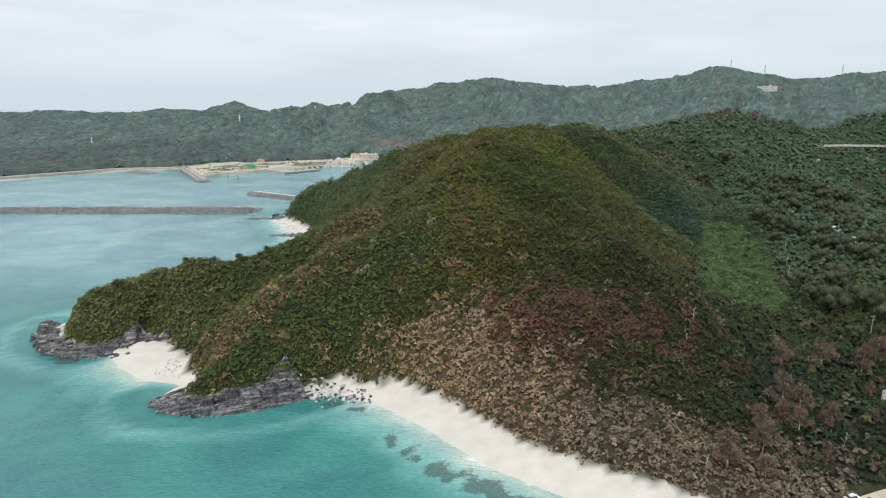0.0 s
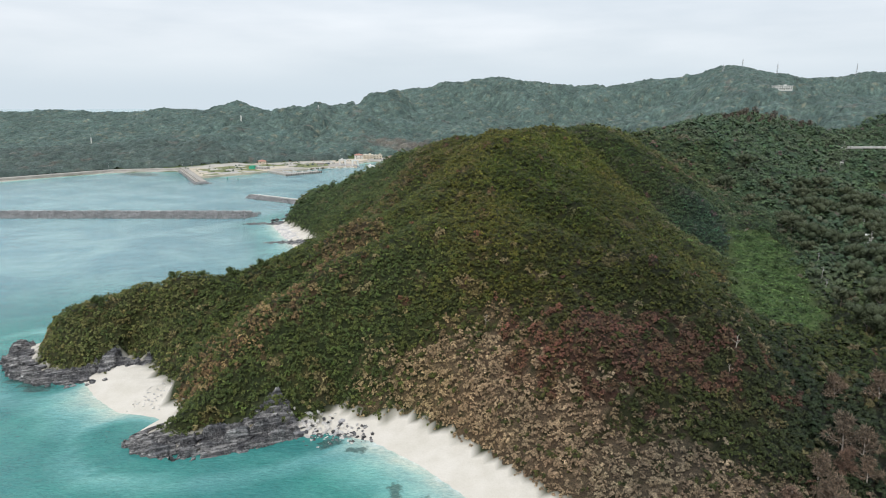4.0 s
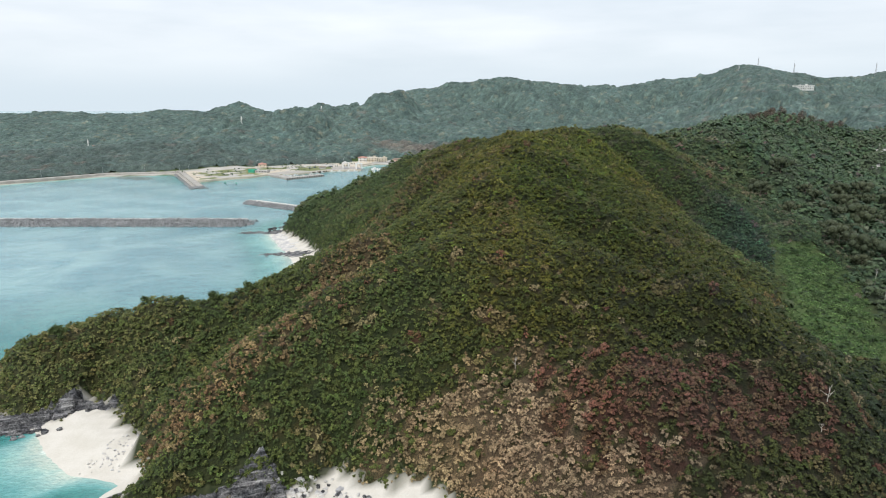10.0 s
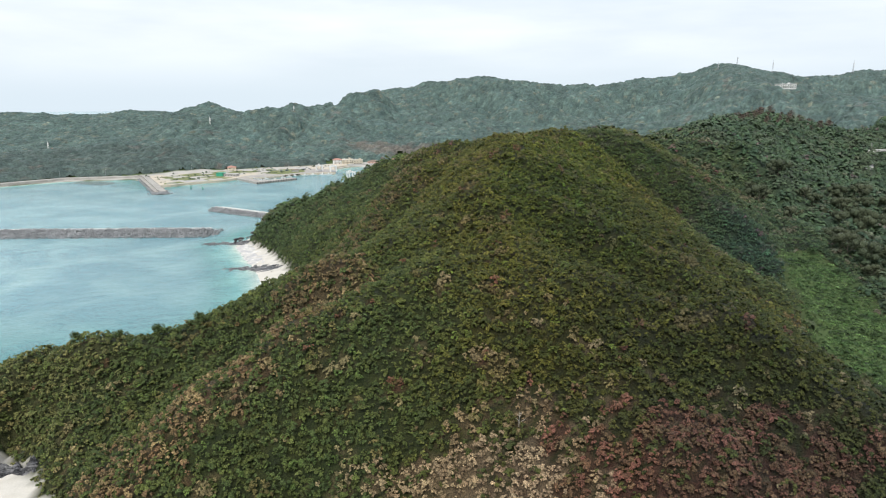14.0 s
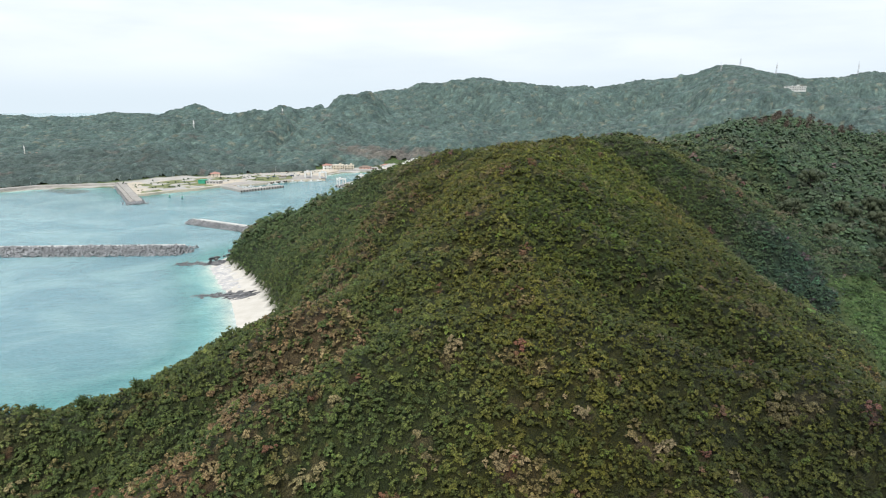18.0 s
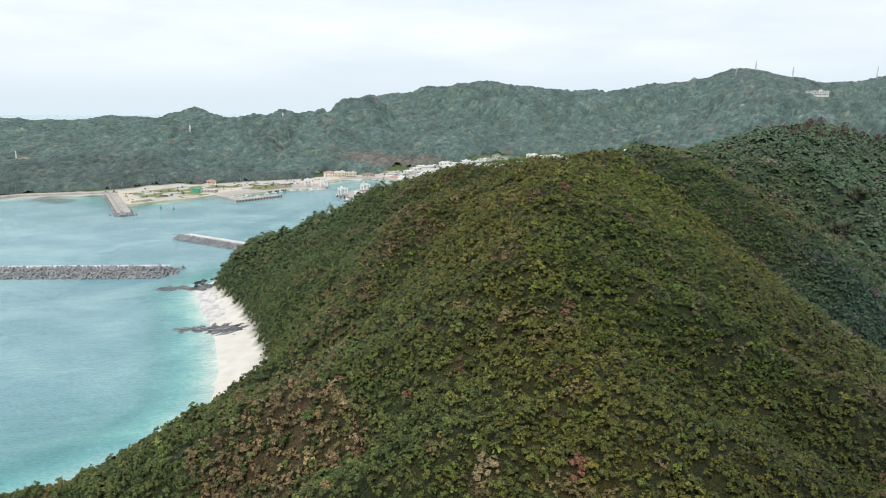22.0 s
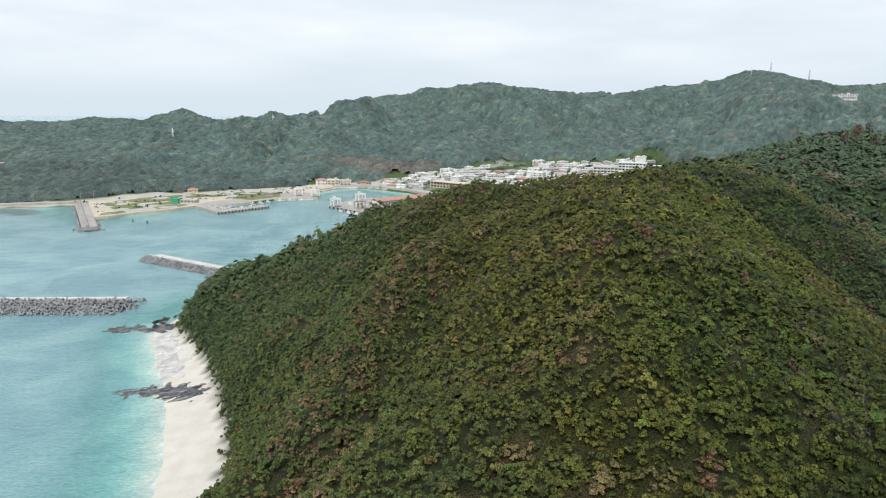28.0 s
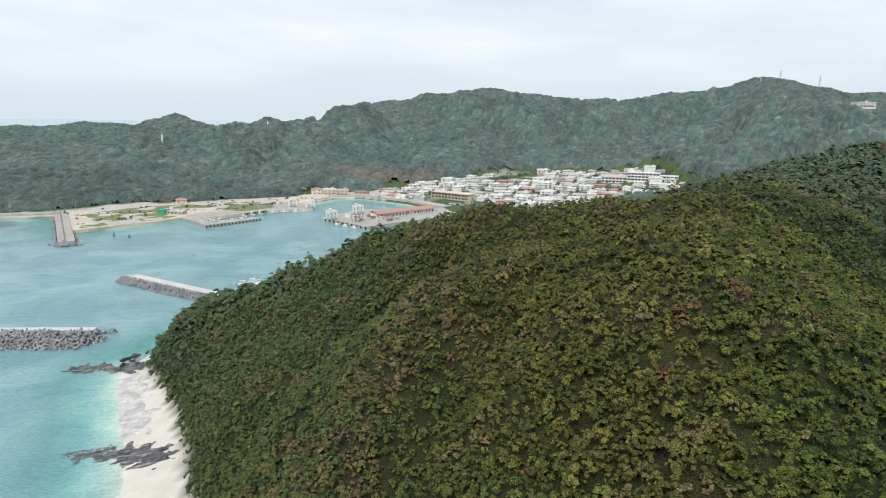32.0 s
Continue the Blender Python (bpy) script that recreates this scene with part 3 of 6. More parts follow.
def far_canopy(name, label, seed, x0, x1, y0, y1, mask, colours, radius, rise, cell, material):
    """Woods seen from afar: the outer skin of overlapping rounded crowns."""
    rng = np.random.RandomState(seed)
    land = Raster(land_height, x0, x1, y0, y1, cell * 1.5)
    kept = Raster(lambda x, y: mask(x, y) * 1.0, x0, x1, y0, y1, cell * 1.5)
    gx, gy = np.meshgrid(np.arange(x0, x1, cell), np.arange(y0, y1, cell))
    gx, gy = (gx + rng.uniform(-0.3, 0.3, gx.shape) * cell).ravel(), (gy + rng.uniform(-0.3, 0.3, gy.shape) * cell).ravel()
    cols = len(np.arange(x0, x1, cell))
    rows = len(gx) // cols
    gap = radius * 1.15
    cx, cy = np.meshgrid(np.arange(x0, x1, gap), np.arange(y0, y1, gap))
    cx, cy = (cx + rng.uniform(-0.5, 0.5, cx.shape) * gap).ravel(), (cy + rng.uniform(-0.5, 0.5, cy.shape) * gap).ravel()
    k = kept(cx, cy) > 0.5
    cx, cy = cx[k], cy[k]
    n = len(cx)
    r = radius * np.clip(np.exp(rng.normal(-0.05, 0.34, n)), 0.6, 1.7)
    cz = land(cx, cy) + rise * (0.55 + 0.15 * wave(cx, cy, 60, seed + 1)) + r * rng.uniform(-0.3, 0.35, n)
    shade = colours(cx, cy, rng.uniform(0, 1, n)) * np.exp(rng.normal(0, 0.16, (n, 1)))
    top = land(gx, gy) + rise * 0.4
    owner = np.full(gx.size, -1)
    reach = int(math.ceil(1.7 * radius / cell))
    ci, cj = np.round((cx - x0) / cell).astype(int), np.round((cy - y0) / cell).astype(int)
    for dj in range(-reach, reach + 1):
        for di in range(-reach, reach + 1):
            i, j = ci + di, cj + dj
            ok = np.flatnonzero((i >= 0) & (i < cols) & (j >= 0) & (j < rows))
            at = j[ok] * cols + i[ok]
            d = ((gx[at] - cx[ok]) ** 2 + (gy[at] - cy[ok]) ** 2) / r[ok] ** 2
            ok, at, d = ok[d < 1], at[d < 1], d[d < 1]
            z = cz[ok] + 0.75 * r[ok] * np.sqrt(1 - d)
            np.maximum.at(top, at, z)
            mine = z >= top[at] - 1e-9
            owner[at[mine]] = ok[mine]
    keep = (kept(gx, gy) > 0.5) & (land(gx, gy) > 1)
    inner = np.pad(keep.reshape(rows, cols) * 1.0, 4, mode="edge")
    inner = sum(inner[a:a + rows, b:b + cols] for a in range(9) for b in range(9)).ravel() / 81
    floor = land(gx, gy) - 0.4
    top = floor + (top - floor) * np.clip(inner * 2.4 - 1.3, 0, 1)  # the canopy comes down to the ground at its rim
    index = np.full(gx.size, -1)
    index[keep] = np.arange(keep.sum())
    index = index.reshape(rows, cols)
    a, b, c, d = index[:-1, :-1], index[:-1, 1:], index[1:, 1:], index[1:, :-1]
    whole = (a >= 0) & (b >= 0) & (c >= 0) & (d >= 0)
    tris = np.concatenate([np.stack([a[whole], b[whole], c[whole]], 1), np.stack([a[whole], c[whole], d[whole]], 1)])
    # vertices between crowns get a lowered tint, as shade in the gaps
    tint = np.where((owner >= 0)[:, None], shade[np.maximum(owner, 0)], colours(gx, gy, rng.uniform(0, 1, gx.size)) * 0.8)
    tint = tint * rng.uniform(0.8, 1.2, (gx.size, 1))
    me = mesh_of(name, np.stack([gx, gy, top], -1)[keep], tris, tint[keep], material)
    return tagged(new(name, me), label, "woodland", kind="stuff")


def blend(a, b, f):
    return a + (np.array(b) - a) * np.clip(f, 0, 1)[:, None]


shore_raster = Raster(coast_distance, -200, 760, 90, 970, 4.0)


def spur_tint(x, y, lot):
    """Leaf colours over the spur: mixed greens, a scorched red and tan patch low on the south face, dry brown streaks."""
    n = len(x)
    pick, second = lot, (lot * 7.31) % 1.0
    third, fourth = (lot * 13.7) % 1.0, (lot * 29.3) % 1.0
    col = np.tile([0.074, 0.088, 0.018], (n, 1))
    col = np.where((pick < 0.32)[:, None], [0.042, 0.062, 0.017], col)
    col = np.where((pick > 0.58)[:, None], [0.104, 0.110, 0.020], col)
    col = np.where((pick > 0.82)[:, None], [0.138, 0.136, 0.032], col)
    col = np.where((pick > 0.955)[:, None], [0.110, 0.160, 0.032], col)
    col = np.where((pick > 0.99)[:, None], [0.13, 0.20, 0.04], col)
    col = col * 0.62 + np.array([0.082, 0.094, 0.021]) * 0.38
    west = step01(24 - x - 0.10 * (y - 200) + 8 * wave(x, y, 34, 26), 0, 50)
    col = col * (1 + west[:, None] * np.array([-0.02, 0.05, 0.35]))
    col = blend(col, (0.066, 0.098, 0.046), west * 0.4)
    col = blend(col, (0.072, 0.088, 0.036), step01(x, -20, 20) * step01(260 - y, 0, 30) * 0.5)
    # front slope darkened in the leaf colour, for shade between near crowns
    col = col * (1 - 0.17 * step01(x, -20, 20) * step01(310 - y, 0, 50))[:, None]
    heath = step01(-x, 96, 118) * step01(340 - y, 0, 20) * 0.65
    col = np.where((heath > second)[:, None], blend(np.tile([0.150, 0.145, 0.066], (n, 1)), (0.105, 0.132, 0.055), third), col)
    # bluer towards the valley: haze painted into the leaf tint
    east = step01(x - 70 - 0.15 * (y - 200) + 8 * wave(x, y, 34, 31), 0, 55)
    col = col * (1 + east[:, None] * np.array([-0.22, -0.06, 0.45]))
    olive = wave(x, y, 40, 21) * 0.6 + wave(x, y, 13, 22) * 0.5
    col = np.where((step01(olive, 0.25, 0.8) * 0.7 > second)[:, None], blend(np.tile([0.110, 0.102, 0.042], (n, 1)), (0.145, 0.125, 0.060), third), col)
    straw = step01(wave(x, y, 24, 27) + 0.5 * wave(x, y, 9, 28), 0.62, 1.1) * (y < 290) * 0.6
    col = np.where((straw > fourth)[:, None], blend(np.tile([0.24, 0.20, 0.12], (n, 1)), (0.17, 0.15, 0.085), third), col)
    tan = step01(44 + 9 * wave(x, y, 30, 24) + 7 * wave(x, y, 10, 25) - shore_raster(x, y) + 8, 0, 14) * step01(x, -45, 0) * (y < 240)
    scorched = step01(62 + 12 * wave(x, y, 26, 32) - shore_raster(x, y), 0, 22) * step01(x, -20, 20) * (y < 250) * 0.62
    col = np.where((scorched > second)[:, None], blend(np.tile([0.165, 0.125, 0.075], (n, 1)), (0.24, 0.19, 0.115), fourth), col)
    dry = second < tan * 0.92
    col = np.where(dry[:, None], blend(np.tile([0.34, 0.275, 0.185], (n, 1)), (0.22, 0.165, 0.115), third), col)
    burn = (np.exp(-(((x - 52) / 40) ** 2 + ((y - 224) / 15) ** 2)) + 0.4 * wave(x, y, 16, 23)) * step01(shore_raster(x, y) + 5 * wave(x, y, 12, 35), 26, 40)
    col = np.where(((burn > 0.42) & (second < 0.82))[:, None], blend(np.tile([0.165, 0.078, 0.060], (n, 1)), (0.125, 0.092, 0.050), third), col)
    d, _, _ = polyline_fields(x, y, [(-92, 240, 0, 0, 0), (-66, 262, 0, 0, 0), (-52, 282, 0, 0, 0), (-40, 310, 0, 0, 0)])
    spur = (1 - step01(d + 6 * wave(x, y, 14, 29), 3, 19)) * (0.62 + 0.4 * wave(x, y, 8, 34)) > third * 1.1
    col = np.where(spur[:, None], blend(np.tile([0.25, 0.195, 0.115], (n, 1)), (0.17, 0.105, 0.070), fourth), col)
    d, _, _ = polyline_fields(x, y, [(6, 496, 0, 0, 0), (-17, 474, 0, 0, 0), (-32, 440, 0, 0, 0), (-44, 410, 0, 0, 0), (-44, 350, 0, 0, 0), (-52, 300, 0, 0, 0)])
    brown = (1 - step01(d + 5 * wave(x, y, 20, 30), 2, 15)) * 0.42 > fourth
    col = col * (1 + (1 - west)[:, None] * np.array([0.07, -0.02, 0.12])) 
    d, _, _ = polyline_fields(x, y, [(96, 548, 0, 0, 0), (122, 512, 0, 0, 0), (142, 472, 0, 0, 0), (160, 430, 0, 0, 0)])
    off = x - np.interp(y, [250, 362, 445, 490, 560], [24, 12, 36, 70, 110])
    beyond = step01(off, -12, 35) * step01(120 - off, 0, 40) * step01(440 - y, 0, 60)  # the far side of the crest, its shade put into the leaf colour
    inland_haze = np.maximum(step01(y, 420, 660), step01(off, 60, 130) * step01(y, 330, 430))[:, None]  # bluer wood further inland, partly haze put into the leaf colour
    col = col * (1 - beyond[:, None] * np.array([0.36, 0.28, 0.20])) * (1.03, 1.0, 0.84) * (1 + inland_haze * np.array([-0.10, 0.10, 0.75]))
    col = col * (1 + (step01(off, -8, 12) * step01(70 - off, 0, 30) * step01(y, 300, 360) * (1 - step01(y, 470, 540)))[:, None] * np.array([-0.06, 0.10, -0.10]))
    ravine_dark = 1 - step01(d + 7 * wave(x, y, 26, 33), 12, 30)  # leaf tint darker along the ravine
    col = col * (1 + ravine_dark[:, None] * np.array([-0.36, -0.20, 0.0]))
    return 1.14 * np.where(brown[:, None], blend(np.tile([0.120, 0.086, 0.042], (n, 1)), (0.16, 0.13, 0.07), second), col)


def rock_free(x, y):
    """Off the bare slate that runs up from the headland."""
    d, _, _ = polyline_fields(x, y, [(-78, 215, 0, 0, 0), (-66, 222, 0, 0, 0), (-61, 227, 0, 0, 0), (-57, 232, 0, 0, 0)])
    e, _, _ = polyline_fields(x, y, [(-152, 255, 0, 0, 0), (-140, 261, 0, 0, 0), (-129, 267, 0, 0, 0), (-118, 266, 0, 0, 0)])
    return ((d + 0.8 * wave(x, y, 5, 12) > 0.8) | (y > 230)) & (e + 0.6 * wave(x, y, 6, 13) > 2.6)


def spur_mask(x, y):
    sd = coast_distance(x, y)
    return (sd > beach_width(x, y) - 0.8 + 1.2 * wave(x, y, 9, 11)) & (in_field(x, y) < 0.4) & rock_free(x, y)


def spot_clear(x, y, spots):
    ok = np.ones(x.shape, bool)
    for a, b, r in spots:
        ok &= np.hypot(x - a, y - b) > r
    return ok


CLEARINGS = [(113, 151, 8), (150, 204, 5), (287, 475, 7), (285, 441, 7), (289, 427, 6), (275, 552, 16), (425, 672, 8), (-672, 1306, 26), (548, 1148, 20), (-147, 1110, 14), (-130, 1106, 14), (-284, 1030, 10)]
def split(x, y):
    """The line between the spur's own scrub and the valley's, and a wavering one across the ridge."""
    return np.interp(y, [200, 320, 390, 430], [100, 118, 185, 230]) + 5 * wave(x, y, 40, 61)


def crest(x, y):
    return 325 + 6 * wave(x, y, 30, 63)


def across(x, y):
    return 558 + 7 * wave(x, y, 45, 62)


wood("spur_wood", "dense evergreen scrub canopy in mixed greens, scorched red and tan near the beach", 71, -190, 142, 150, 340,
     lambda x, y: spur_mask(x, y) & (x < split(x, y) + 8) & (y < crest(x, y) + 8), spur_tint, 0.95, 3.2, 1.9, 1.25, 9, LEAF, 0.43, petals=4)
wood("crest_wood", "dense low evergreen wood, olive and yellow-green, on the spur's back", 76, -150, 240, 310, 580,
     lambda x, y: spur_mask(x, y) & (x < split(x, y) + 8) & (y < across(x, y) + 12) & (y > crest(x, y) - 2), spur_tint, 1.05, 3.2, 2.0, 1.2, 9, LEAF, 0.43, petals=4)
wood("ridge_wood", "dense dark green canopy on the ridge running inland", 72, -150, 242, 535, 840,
     lambda x, y: spur_mask(x, y) & (x < split(x, y) + 5) & (y > across(x, y) - 5), lambda x, y, lot: spur_tint(x, y, lot) , 1.9, 4.0, 3.0, 1.2, 7, LEAF, 0.5, gap_shade=0.55, sunk=0.5, droop=(0.4, 0.8), mixed=0.1)


def valley_tint(x, y, lot):
    dull = step01(wave(x, y, 70, 41), 0.2, 0.8)
    return blend(spur_tint(x, y, lot) * (0.8, 0.95, 1.0), (0.082, 0.108, 0.066), 0.3 + dull * 0.5) * (1 + 0.2 * step01(y, 300, 480))[:, None]


def thicket_tint(x, y, lot):
    return spur_tint(x, y, lot) * (0.60, 0.68, 0.72)


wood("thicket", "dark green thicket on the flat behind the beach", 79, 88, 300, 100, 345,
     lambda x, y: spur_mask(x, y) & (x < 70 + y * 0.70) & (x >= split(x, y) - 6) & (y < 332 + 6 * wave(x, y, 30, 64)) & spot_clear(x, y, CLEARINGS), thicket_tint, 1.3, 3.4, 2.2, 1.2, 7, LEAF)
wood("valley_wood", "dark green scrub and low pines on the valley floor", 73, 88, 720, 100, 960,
     lambda x, y: spur_mask(x, y) & (x < 70 + y * 0.70) & (x >= split(x, y) - 9) & (y > 328 + 6 * wave(x, y, 30, 64)) & spot_clear(x, y, CLEARINGS), valley_tint, 2.5, 4.2, 3.6, 1.2, 7, LEAF, 0.5, gap_shade=0.55, sunk=0.5, droop=(0.4, 0.8), mixed=0.1)


def field_tint(x, y, lot):
    tint = np.where((lot < 0.5)[:, None], [0.070, 0.130, 0.042], [0.105, 0.172, 0.060])
    return tint * (0.85 + 0.3 * wave(x, y, 14, 43) + 0.2 * (lot - 0.5))[:, None]


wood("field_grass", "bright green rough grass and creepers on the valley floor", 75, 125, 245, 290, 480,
     lambda x, y: in_field(x, y) > 0.3, field_tint, 0.9, 0.9, 1.8, 1.1, 5, LEAF, 0.5, 0.6, gap_shade=0.8)


def far_mask(x, y):
    green = np.where(x < -66, behind_road(x, y) > 5, (land_height(x, y) > 8) & (in_village(x, y) < 0.6))
    return (coast_distance(x, y) > 14) & green & (np.abs(x) < y * 0.72 + 60) & ((x < 200) | (y > 950)) & (y > 760) & ((x < -60) | (y > 850)) & spot_clear(x, y, CLEARINGS)


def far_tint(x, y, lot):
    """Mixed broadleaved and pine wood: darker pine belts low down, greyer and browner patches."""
    # the blue cast in these greens stands in for distance haze
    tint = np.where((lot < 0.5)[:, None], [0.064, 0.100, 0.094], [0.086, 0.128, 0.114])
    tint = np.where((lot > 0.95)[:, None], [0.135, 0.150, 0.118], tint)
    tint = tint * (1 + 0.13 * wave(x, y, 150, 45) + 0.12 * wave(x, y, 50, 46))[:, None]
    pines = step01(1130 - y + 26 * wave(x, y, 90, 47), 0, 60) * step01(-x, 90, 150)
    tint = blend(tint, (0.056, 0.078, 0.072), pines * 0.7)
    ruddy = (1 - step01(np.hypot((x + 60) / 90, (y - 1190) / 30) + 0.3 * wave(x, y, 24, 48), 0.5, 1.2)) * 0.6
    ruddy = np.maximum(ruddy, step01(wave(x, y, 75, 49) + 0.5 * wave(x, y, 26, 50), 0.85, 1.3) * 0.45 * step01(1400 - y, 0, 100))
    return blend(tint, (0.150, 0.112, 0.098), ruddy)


far_canopy("far_wood", "wooded hills behind the harbour, tinted blue-green for haze", 74, -1420, 1420, 760, 1790, far_mask, far_tint, 3.3, 6.5, 2.7, FAR_LEAF)


def garden_mask(x, y):
    return (in_village(x, y) > 0.5) & (wave(x, y, 38, 81) + 0.6 * wave(x, y, 14, 82) > 0.15) & spot_clear(x, y, [(18, 1066, 34), (268, 1150, 36)])


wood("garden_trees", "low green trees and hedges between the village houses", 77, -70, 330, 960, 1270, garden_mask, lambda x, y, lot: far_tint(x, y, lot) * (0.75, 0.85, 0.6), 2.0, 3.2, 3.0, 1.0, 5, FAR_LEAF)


def lot_mask(x, y):
    return (coast_distance(x, y) > 9) & (behind_road(x, y) < -4) & (x < -118) & (wave(x, y, 26, 83) + 0.7 * wave(x, y, 9, 84) > 0.62) & spot_clear(x, y, [(-268, 956, 18), (-190, 1004, 10)])


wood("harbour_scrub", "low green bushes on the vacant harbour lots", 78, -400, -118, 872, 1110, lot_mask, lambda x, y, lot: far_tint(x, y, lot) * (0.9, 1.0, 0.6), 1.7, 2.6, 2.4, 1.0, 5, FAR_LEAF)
# ---- small kit for building things ----
def part(name, bm, material, parent, label="", smooth=False):
    """One mesh object under a thing or a part (or at top level when parent is None)."""
    me = bpy.data.meshes.new(name)
    bmesh.ops.recalc_face_normals(bm, faces=bm.faces)
    bm.to_mesh(me)
    bm.free()
    for p in me.polygons:
        p.use_smooth = smooth
    me.materials.append(material)
    ob = new(name, me)
    ob.parent = parent
    return tagged(ob, label)


def thing(name, label, category, at=None, group=""):
    ob = new(name)
    ob.empty_display_size = 0.5
    if at is not None:
        ob.matrix_basis = at
    return tagged(ob, label, category, group)


def box(bm, x, y, z, sx, sy, sz, turn=0.0, taper=1.0):
    """A box standing on z, centred on x, y, turned in degrees; taper narrows its top."""
    c, s = math.cos(radians(turn)), math.sin(radians(turn))
    vs = []
    for h, k in ((0, 1.0), (sz, taper)):
        for u, v in ((-1, -1), (1, -1), (1, 1), (-1, 1)):
            a, b = u * sx / 2 * k, v * sy / 2 * k
            vs.append(bm.verts.new((x + a * c - b * s, y + a * s + b * c, z + h)))
    for f in ((3, 2, 1, 0), (4, 5, 6, 7), (0, 1, 5, 4), (1, 2, 6, 5), (2, 3, 7, 6), (3, 0, 4, 7)):
        bm.faces.new([vs[i] for i in f])
    return bm


def prism(bm, ring, z0, z1):
    """An upright slab over a ring of x, y places."""
    low = [bm.verts.new((x, y, z0)) for x, y in ring]
    top = [bm.verts.new((x, y, z1)) for x, y in ring]
    bm.faces.new(low[::-1])
    bm.faces.new(top)
    for i in range(len(ring)):
        j = (i + 1) % len(ring)
        bm.faces.new((low[i], low[j], top[j], top[i]))
    return bm


def tube(bm, a, b, ra, rb, sides=8):
    a, b = Vector(a), Vector(b)
    turn = (b - a).to_track_quat("Z", "Y")
    rings = []
    for p, r in ((a, ra), (b, rb)):
        rings.append([bm.verts.new(p + turn @ Vector((r * math.cos(2 * math.pi * i / sides), r * math.sin(2 * math.pi * i / sides), 0))) for i in range(sides)])
    for i in range(sides):
        j = (i + 1) % sides
        bm.faces.new((rings[0][i], rings[0][j], rings[1][j], rings[1][i]))
    bm.faces.new(rings[0][::-1])
    bm.faces.new(rings[1])
    return bm


def B():
    return bmesh.new()


def floor_at(x, y):
    return float(land_height(np.array([float(x)]), np.array([float(y)]))[0])


WHITE = plain("white_paint", (0.74, 0.74, 0.72), 0.55, grain=2.0, vary=0.14, bump=0.05, stain=(0.52, 0.51, 0.48))
CREAM = plain("cream_render", (0.62, 0.55, 0.44), 0.8, grain=2.0, vary=0.18, bump=0.1)
GREY_WALL = plain("grey_render", (0.46, 0.45, 0.43), 0.8, grain=2.0, vary=0.22, bump=0.1)
PINK_WALL = plain("pink_render", (0.55, 0.36, 0.30), 0.8, grain=2.0, vary=0.2, bump=0.1)
TILE_RED = plain("faded_red_roof", (0.45, 0.25, 0.20), 0.75, grain=3.0, vary=0.25, bump=0.3)
ROOF_GREY = plain("grey_flat_roof", (0.50, 0.49, 0.47), 0.9, grain=1.0, vary=0.25, bump=0.1, stain=(0.30, 0.29, 0.27))
ROOF_BROWN = plain("brown_roof", (0.26, 0.20, 0.16), 0.85, grain=1.5, vary=0.25)
GREEN_PAINT = plain("green_sheeting", (0.05, 0.34, 0.22), 0.6, grain=2.0, vary=0.2)
STEEL = plain("galvanised_steel", (0.42, 0.43, 0.44), 0.45, 0.7, grain=8.0, vary=0.15, bump=0.05)
RUBBER = plain("black_rubber", (0.02, 0.02, 0.02), 0.8, grain=8.0)
ROAD_PALE = plain("pale_road_concrete", (0.42, 0.41, 0.39), 0.85, grain=1.0, vary=0.2)
DIRT = plain("bare_sandy_soil", (0.55, 0.49, 0.40), 0.95, grain=0.8, vary=0.25, stain=(0.43, 0.37, 0.29))
LAWN = plain("dry_grass", (0.20, 0.215, 0.10), 0.95, grain=1.2, vary=0.35, stain=(0.11, 0.14, 0.055))
BARK = plain("grey_bark", (0.17, 0.14, 0.115), 0.9, grain=5.0, vary=0.35, bump=0.5)
DEAD_WOOD = plain("bleached_dead_wood", (0.44, 0.41, 0.37), 0.9, grain=5.0, vary=0.3, bump=0.4)
DARK_HULL = plain("dark_hull_paint", (0.05, 0.06, 0.08), 0.5, grain=3.0)


def glass_material():
    m = Nodes("dark_window_glass", 0.08, 0.0, 0.5)
    m.colour(m.ramp(m.chance(), (0.2, (0.020, 0.026, 0.030)), (0.8, (0.07, 0.08, 0.085))))
    return m.mat


GLASS = glass_material()


def rock_material(name, dark, lite, low=0.30):
    """Bedded stone: thin seams along its length, stained and broken."""
    m = Nodes(name, 0.75, 0.0, 0.35)
    bed = m.node("ShaderNodeMapping", Rotation=(radians(34), radians(12), radians(-18)))
    m.link(m.place(), bed.inputs[0])
    thin = m.node("ShaderNodeMapping", Scale=(0.16, 0.7, 2.0))
    m.link(bed.outputs[0], thin.inputs[0])
    seam = m.noise(0.6, 6, 0.66, thin.outputs[0], 0.4)
    fine = m.noise(2.4, 6, 0.75)
    stain = m.noise(0.26, 4, 0.6)
    mid = tuple((a + b) * 0.42 for a, b in zip(dark, lite))
    # bedding seams, their dark end also painted shade for cracks between beds
    tone = m.ramp(seam, (0.47, dark), (0.57, mid), (0.66, lite))
    m.colour(m.mix(1.0, m.mix(0.35, tone, m.ramp(fine, (0.42, dark), (0.64, lite))), m.ramp(stain, (0.40, (low, low, low * 1.06)), (0.6, (1.25, 1.22, 1.18))), "MULTIPLY"))
    m.bump(m.math("ADD", m.math("MULTIPLY", seam, 2.0), fine), 1.0, 0.4)
    return m.mat


SLATE = rock_material("dark_slate_rock", (0.014, 0.015, 0.018), (0.52, 0.52, 0.53), 0.5)
LEDGE = rock_material("grey_ledge_rock", (0.06, 0.063, 0.067), (0.44, 0.445, 0.45), 0.6)
PALE_ROCK = rock_material("pale_beach_rock", (0.48, 0.47, 0.45), (0.76, 0.75, 0.73), 0.85)


